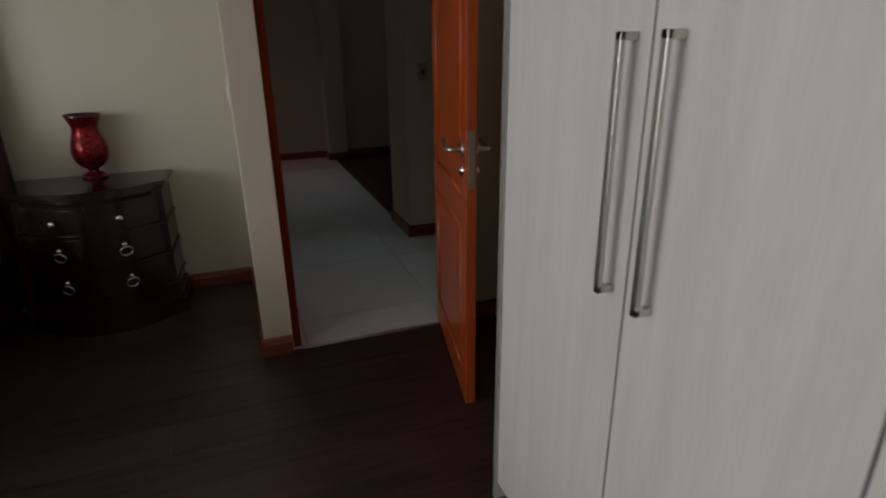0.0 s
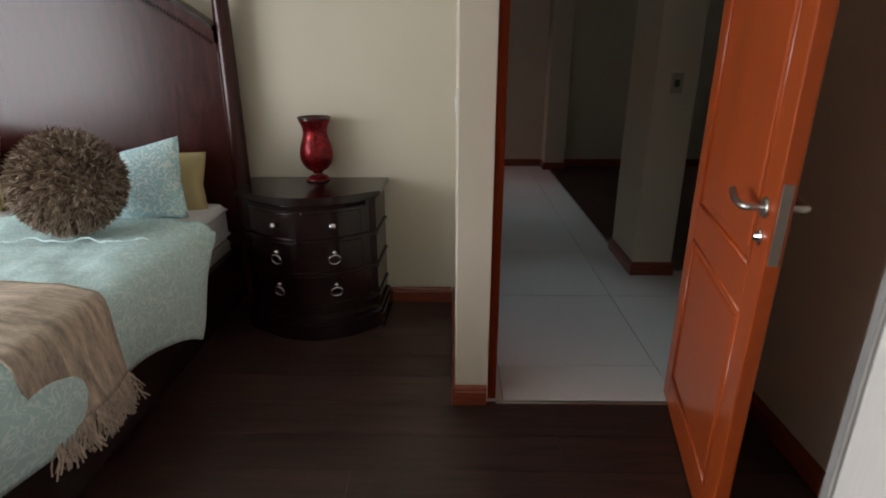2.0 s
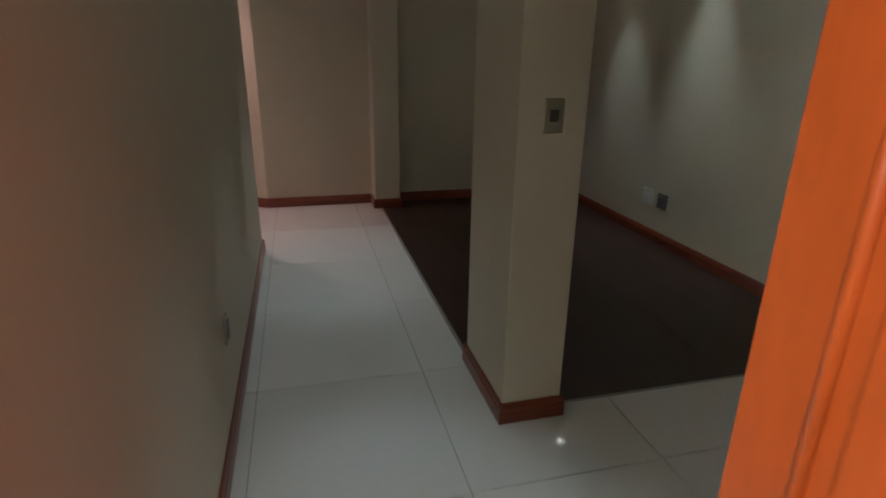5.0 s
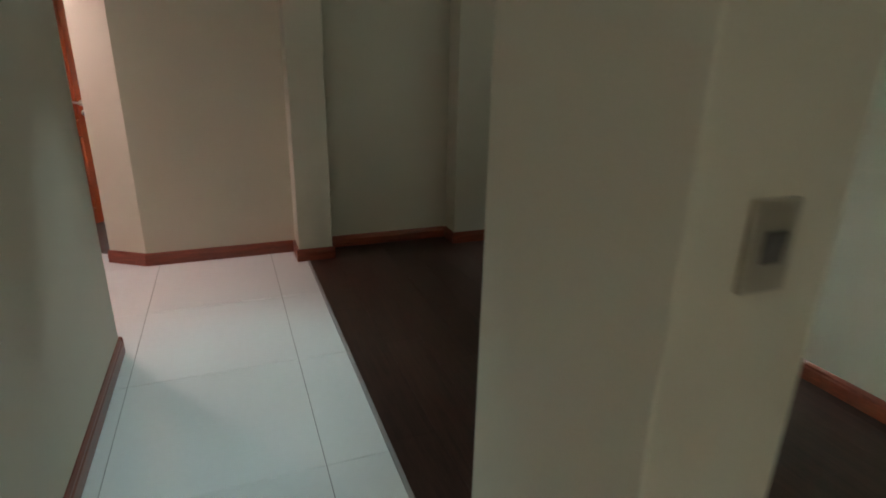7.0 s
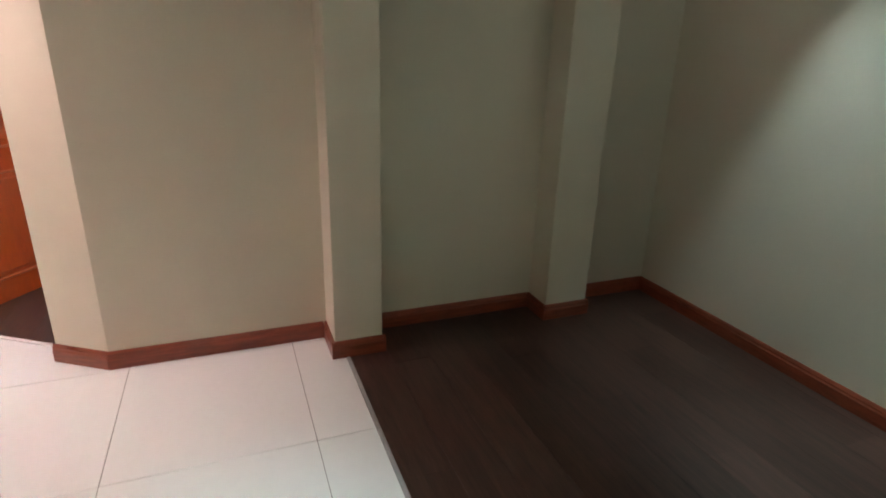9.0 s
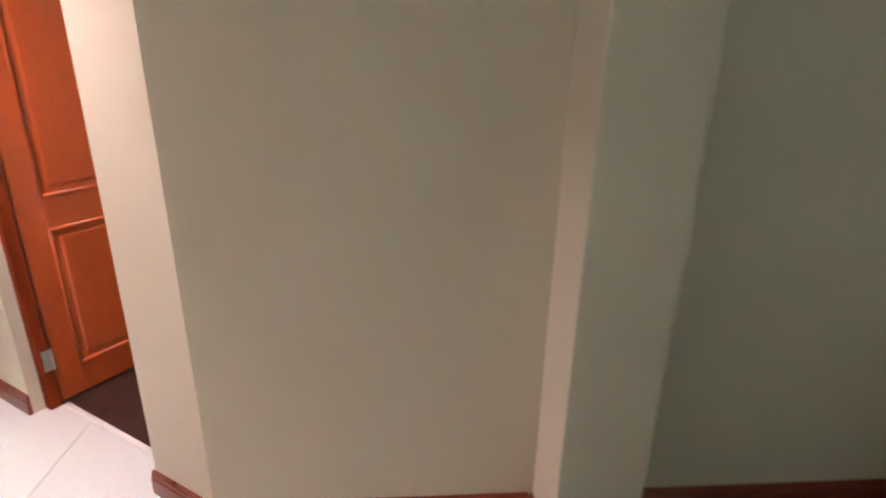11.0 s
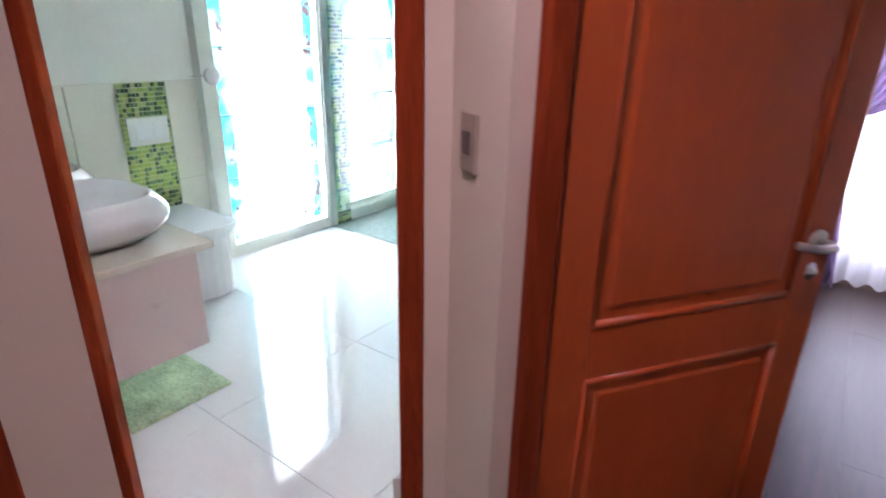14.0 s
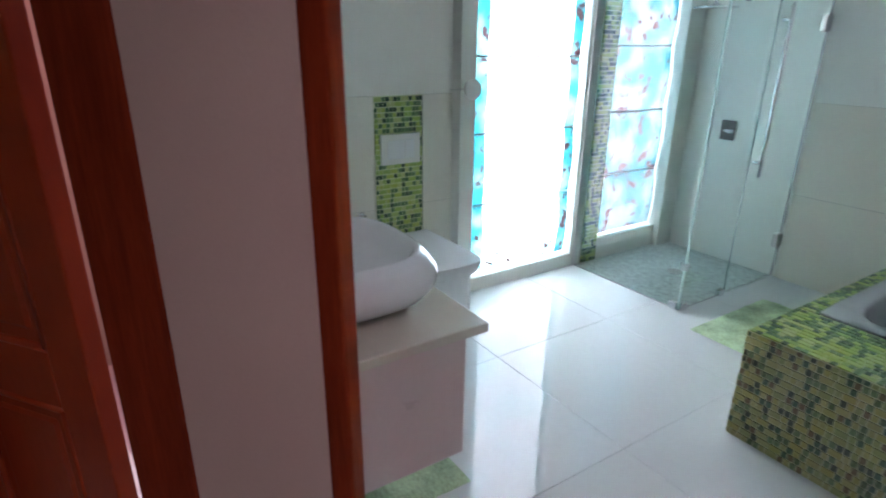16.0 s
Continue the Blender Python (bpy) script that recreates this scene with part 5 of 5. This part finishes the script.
part("arm", tube([(0, 0, 0.028), (0, 0, 0.05), (0, 0.04, 0.075), (0, 0.33, 0.08)], 0.010, 10), CHROME, sh, smooth=True)
part("flange", moved(lathe([(0.03, 0), (0.03, 0.008), (0.014, 0.012)], 20), pose(0, 0.329, 0.08, 90)), CHROME, sh, smooth=True)
mx = thing("shower_mixer", "square chrome shower mixer plate on the wall", "shower mixer", pose(-2.40, 11.4295, 0.885))
part("plate", box(-0.05, 0.05, -0.010, 0, -0.065, 0.065, 0.004), DARKP, mx)
part("lever", tube([(0, -0.01, 0), (0, -0.04, 0), (0.03, -0.05, 0.0), (0.055, -0.05, 0.0)], 0.012, 10), CHROME, mx, smooth=True)
dr = thing("floor_drain", "round chrome drain in the shower floor", "drain", pose(-2.30, 10.95, -0.002))
part("grate", lathe([(0.055, 0), (0.055, 0.003), (0.045, 0.004)], 24), CHROME, dr)

# ---- spare room ----
cup = thing("cupboard", "white built-in cupboard with a stack of drawers", "cupboard", pose(0, 0, 0))
part("carcass", box(-0.078, 0.280, 9.98, 11.70, 0.0, 2.30), WARD, cup)
for k in range(2):
    ya, yb = 9.985 + k * 0.86, 9.985 + (k + 1) * 0.86 - 0.006
    for z0, z1 in ((0.06, 0.26), (0.265, 0.465), (0.47, 0.67), (0.675, 0.875)):
        d = part("drawer", box(0.2805, 0.298, ya, yb, z0, z1, 0.002), WARD, cup)
        part("handle", box(0.300, 0.318, (ya + yb) / 2 - 0.10, (ya + yb) / 2 + 0.10, z1 - 0.06, z1 - 0.046, 0.003), CHROME, d, "chrome bar handle")
        for s_ in (-0.09, 0.09):
            part("handle_foot", box(0.2982, 0.3005, (ya + yb) / 2 + s_ - 0.006, (ya + yb) / 2 + s_ + 0.006, z1 - 0.06, z1 - 0.046), CHROME, d)
    d = part("door", box(0.2805, 0.298, ya, yb, 0.88, 2.29, 0.002), WARD, cup)
    part("handle", tube([(0.298, ya + 0.06, 1.05), (0.325, ya + 0.06, 1.05), (0.325, ya + 0.06, 1.40), (0.298, ya + 0.06, 1.40)], 0.006, 8), CHROME, d, "long chrome bar handle")


def curtain(x0, x1, y, z0, z1, material, label, waves, amp):
    ob = thing("curtain", label, "curtain", pose(0, 0, 0), "spare room curtains")

    def f(u, v):
        z = z0 + (z1 - z0) * v
        return (x0 + (x1 - x0) * u, y + amp * (0.6 + 0.4 * (1 - v)) * math.sin(u * waves * 2 * math.pi + 0.6 * math.sin(v * 2)) + 0.012 * noise.noise((u * 9, v * 2, 7)), z + (0.01 * math.sin(u * waves * 6) if v == 0 else 0))
    part("cloth", sheet(f, 160, 16), material, ob, smooth=True)


curtain(0.34, 2.15, 11.64, 0.02, 2.22, SHEER, "gathered white sheer curtain in front of the window", 16, 0.030)


def swag_curtain(x0, x1, y, knob_x, knob_z, z1, mirror):
    """A curtain gathered to a knob: it hangs from the rod, is drawn aside, then falls to the floor."""
    ob = thing("curtain", "lilac purple voile curtain tied back to a knob", "curtain", pose(0, 0, 0), "spare room curtains")

    def edges(z):
        if z >= knob_z:
            k = (z - knob_z) / (z1 - knob_z)
            return x0 + (knob_x - x0) * (1 - k) ** 2, knob_x + 0.06 + (x1 - knob_x - 0.06) * min(1.0, 1.9 * k) ** 0.75
        k = (knob_z - z) / knob_z
        return knob_x - 0.02 - 0.01 * k, knob_x + 0.06 + 0.13 * k ** 0.7

    def f(u, v):
        z = 0.05 + (z1 - 0.05) * v
        a, b = edges(z)
        x = a + (b - a) * u
        fold = 0.014 + 0.022 * min(1.0, (b - a) / 0.5)
        w = math.sin(u * 9 * 2 * math.pi + 0.5 * math.sin(v * 5)) + 0.4 * math.sin(u * 23 + v * 3)
        return (x if not mirror else 2.45 - x, y + fold * w, z)
    part("cloth", sheet(f, 140, 60), PURPLE, ob, smooth=True)
    hem = bmesh.new()
    sheet(lambda u, v: (f(u, 0)[0] + 0.01 * math.sin(u * 40 + v * 3), f(u, 0)[1] - 0.012 + 0.016 * math.sin(u * 70) * (1 - v), 0.012 + 0.10 * v), 120, 6, bm=hem)
    part("ruffle", hem, PURPLE, ob, "gathered ruffled hem", smooth=True)
    kx = knob_x if not mirror else 2.45 - knob_x
    tie = thing("curtain_tieback", "white round curtain tie-back knob", "tieback", pose(kx, 11.7795, knob_z, 90))
    part("knob", lathe([(0.012, 0), (0.012, 0.270), (0.045, 0.280), (0.048, 0.295), (0.035, 0.305)], 24), PLASTIC, tie, smooth=True)
    band = [(0.035 + 0.062 * math.cos(a * math.pi / 12) * (-1 if mirror else 1), -0.010 + 0.012 * math.sin(a * math.pi / 12), 0.219 + 0.058 * math.sin(a * math.pi / 12)) for a in range(24)]
    part("band", tube(band, 0.008, 6, True), PURPLE, tie, "purple cloth band", smooth=True)


swag_curtain(0.335, 1.22, 11.56, 0.350, 1.01, 2.235, False)
swag_curtain(0.335, 1.22, 11.56, 0.350, 1.01, 2.235, True)
rod = thing("curtain_rod", "thin metal curtain rod above the window", "curtain rod", pose(0, 0, 0))
part("rod", tube([(0.25, 11.60, 2.25), (2.25, 11.60, 2.25)], 0.012, 10), STEEL, rod, smooth=True)
for x in (0.30, 2.2):
    part("bracket", box(x - 0.01, x + 0.01, 11.60, 11.7795, 2.24, 2.262), STEEL, rod)

# ---- small mosaic pieces last ----
mosaic(strip1, 9.021, 9.299, 0.003, 1.157, lambda u, v, o: (-2.8223 + o, u, v), False, CHIP, 300, 1)
mosaic(strip2, 10.510, 10.654, 0.003, 2.397, lambda u, v, o: (-2.7383 + o, u, v), False, CHIP, 300, 2)
mosaic(surround, TX0, TX1, 0.003, TZ, lambda u, v, o: (u, TY0 - o, v), False, CHIPT, 300, 3)
mosaic(surround, TY0, TY1, 0.003, TZ, lambda u, v, o: (TX0 - o, u, v), True, CHIPT, 0, 5)
mosaic(surround, TX0, TX1, TY0, TIY - 0.002, lambda u, v, o: (u, v, TZ + o), False, CHIP, 0, 6)
mosaic(surround, TX0, TIX - 0.002, TIY, TY1, lambda u, v, o: (u, v, TZ + o), False, CHIP, 0, 7)
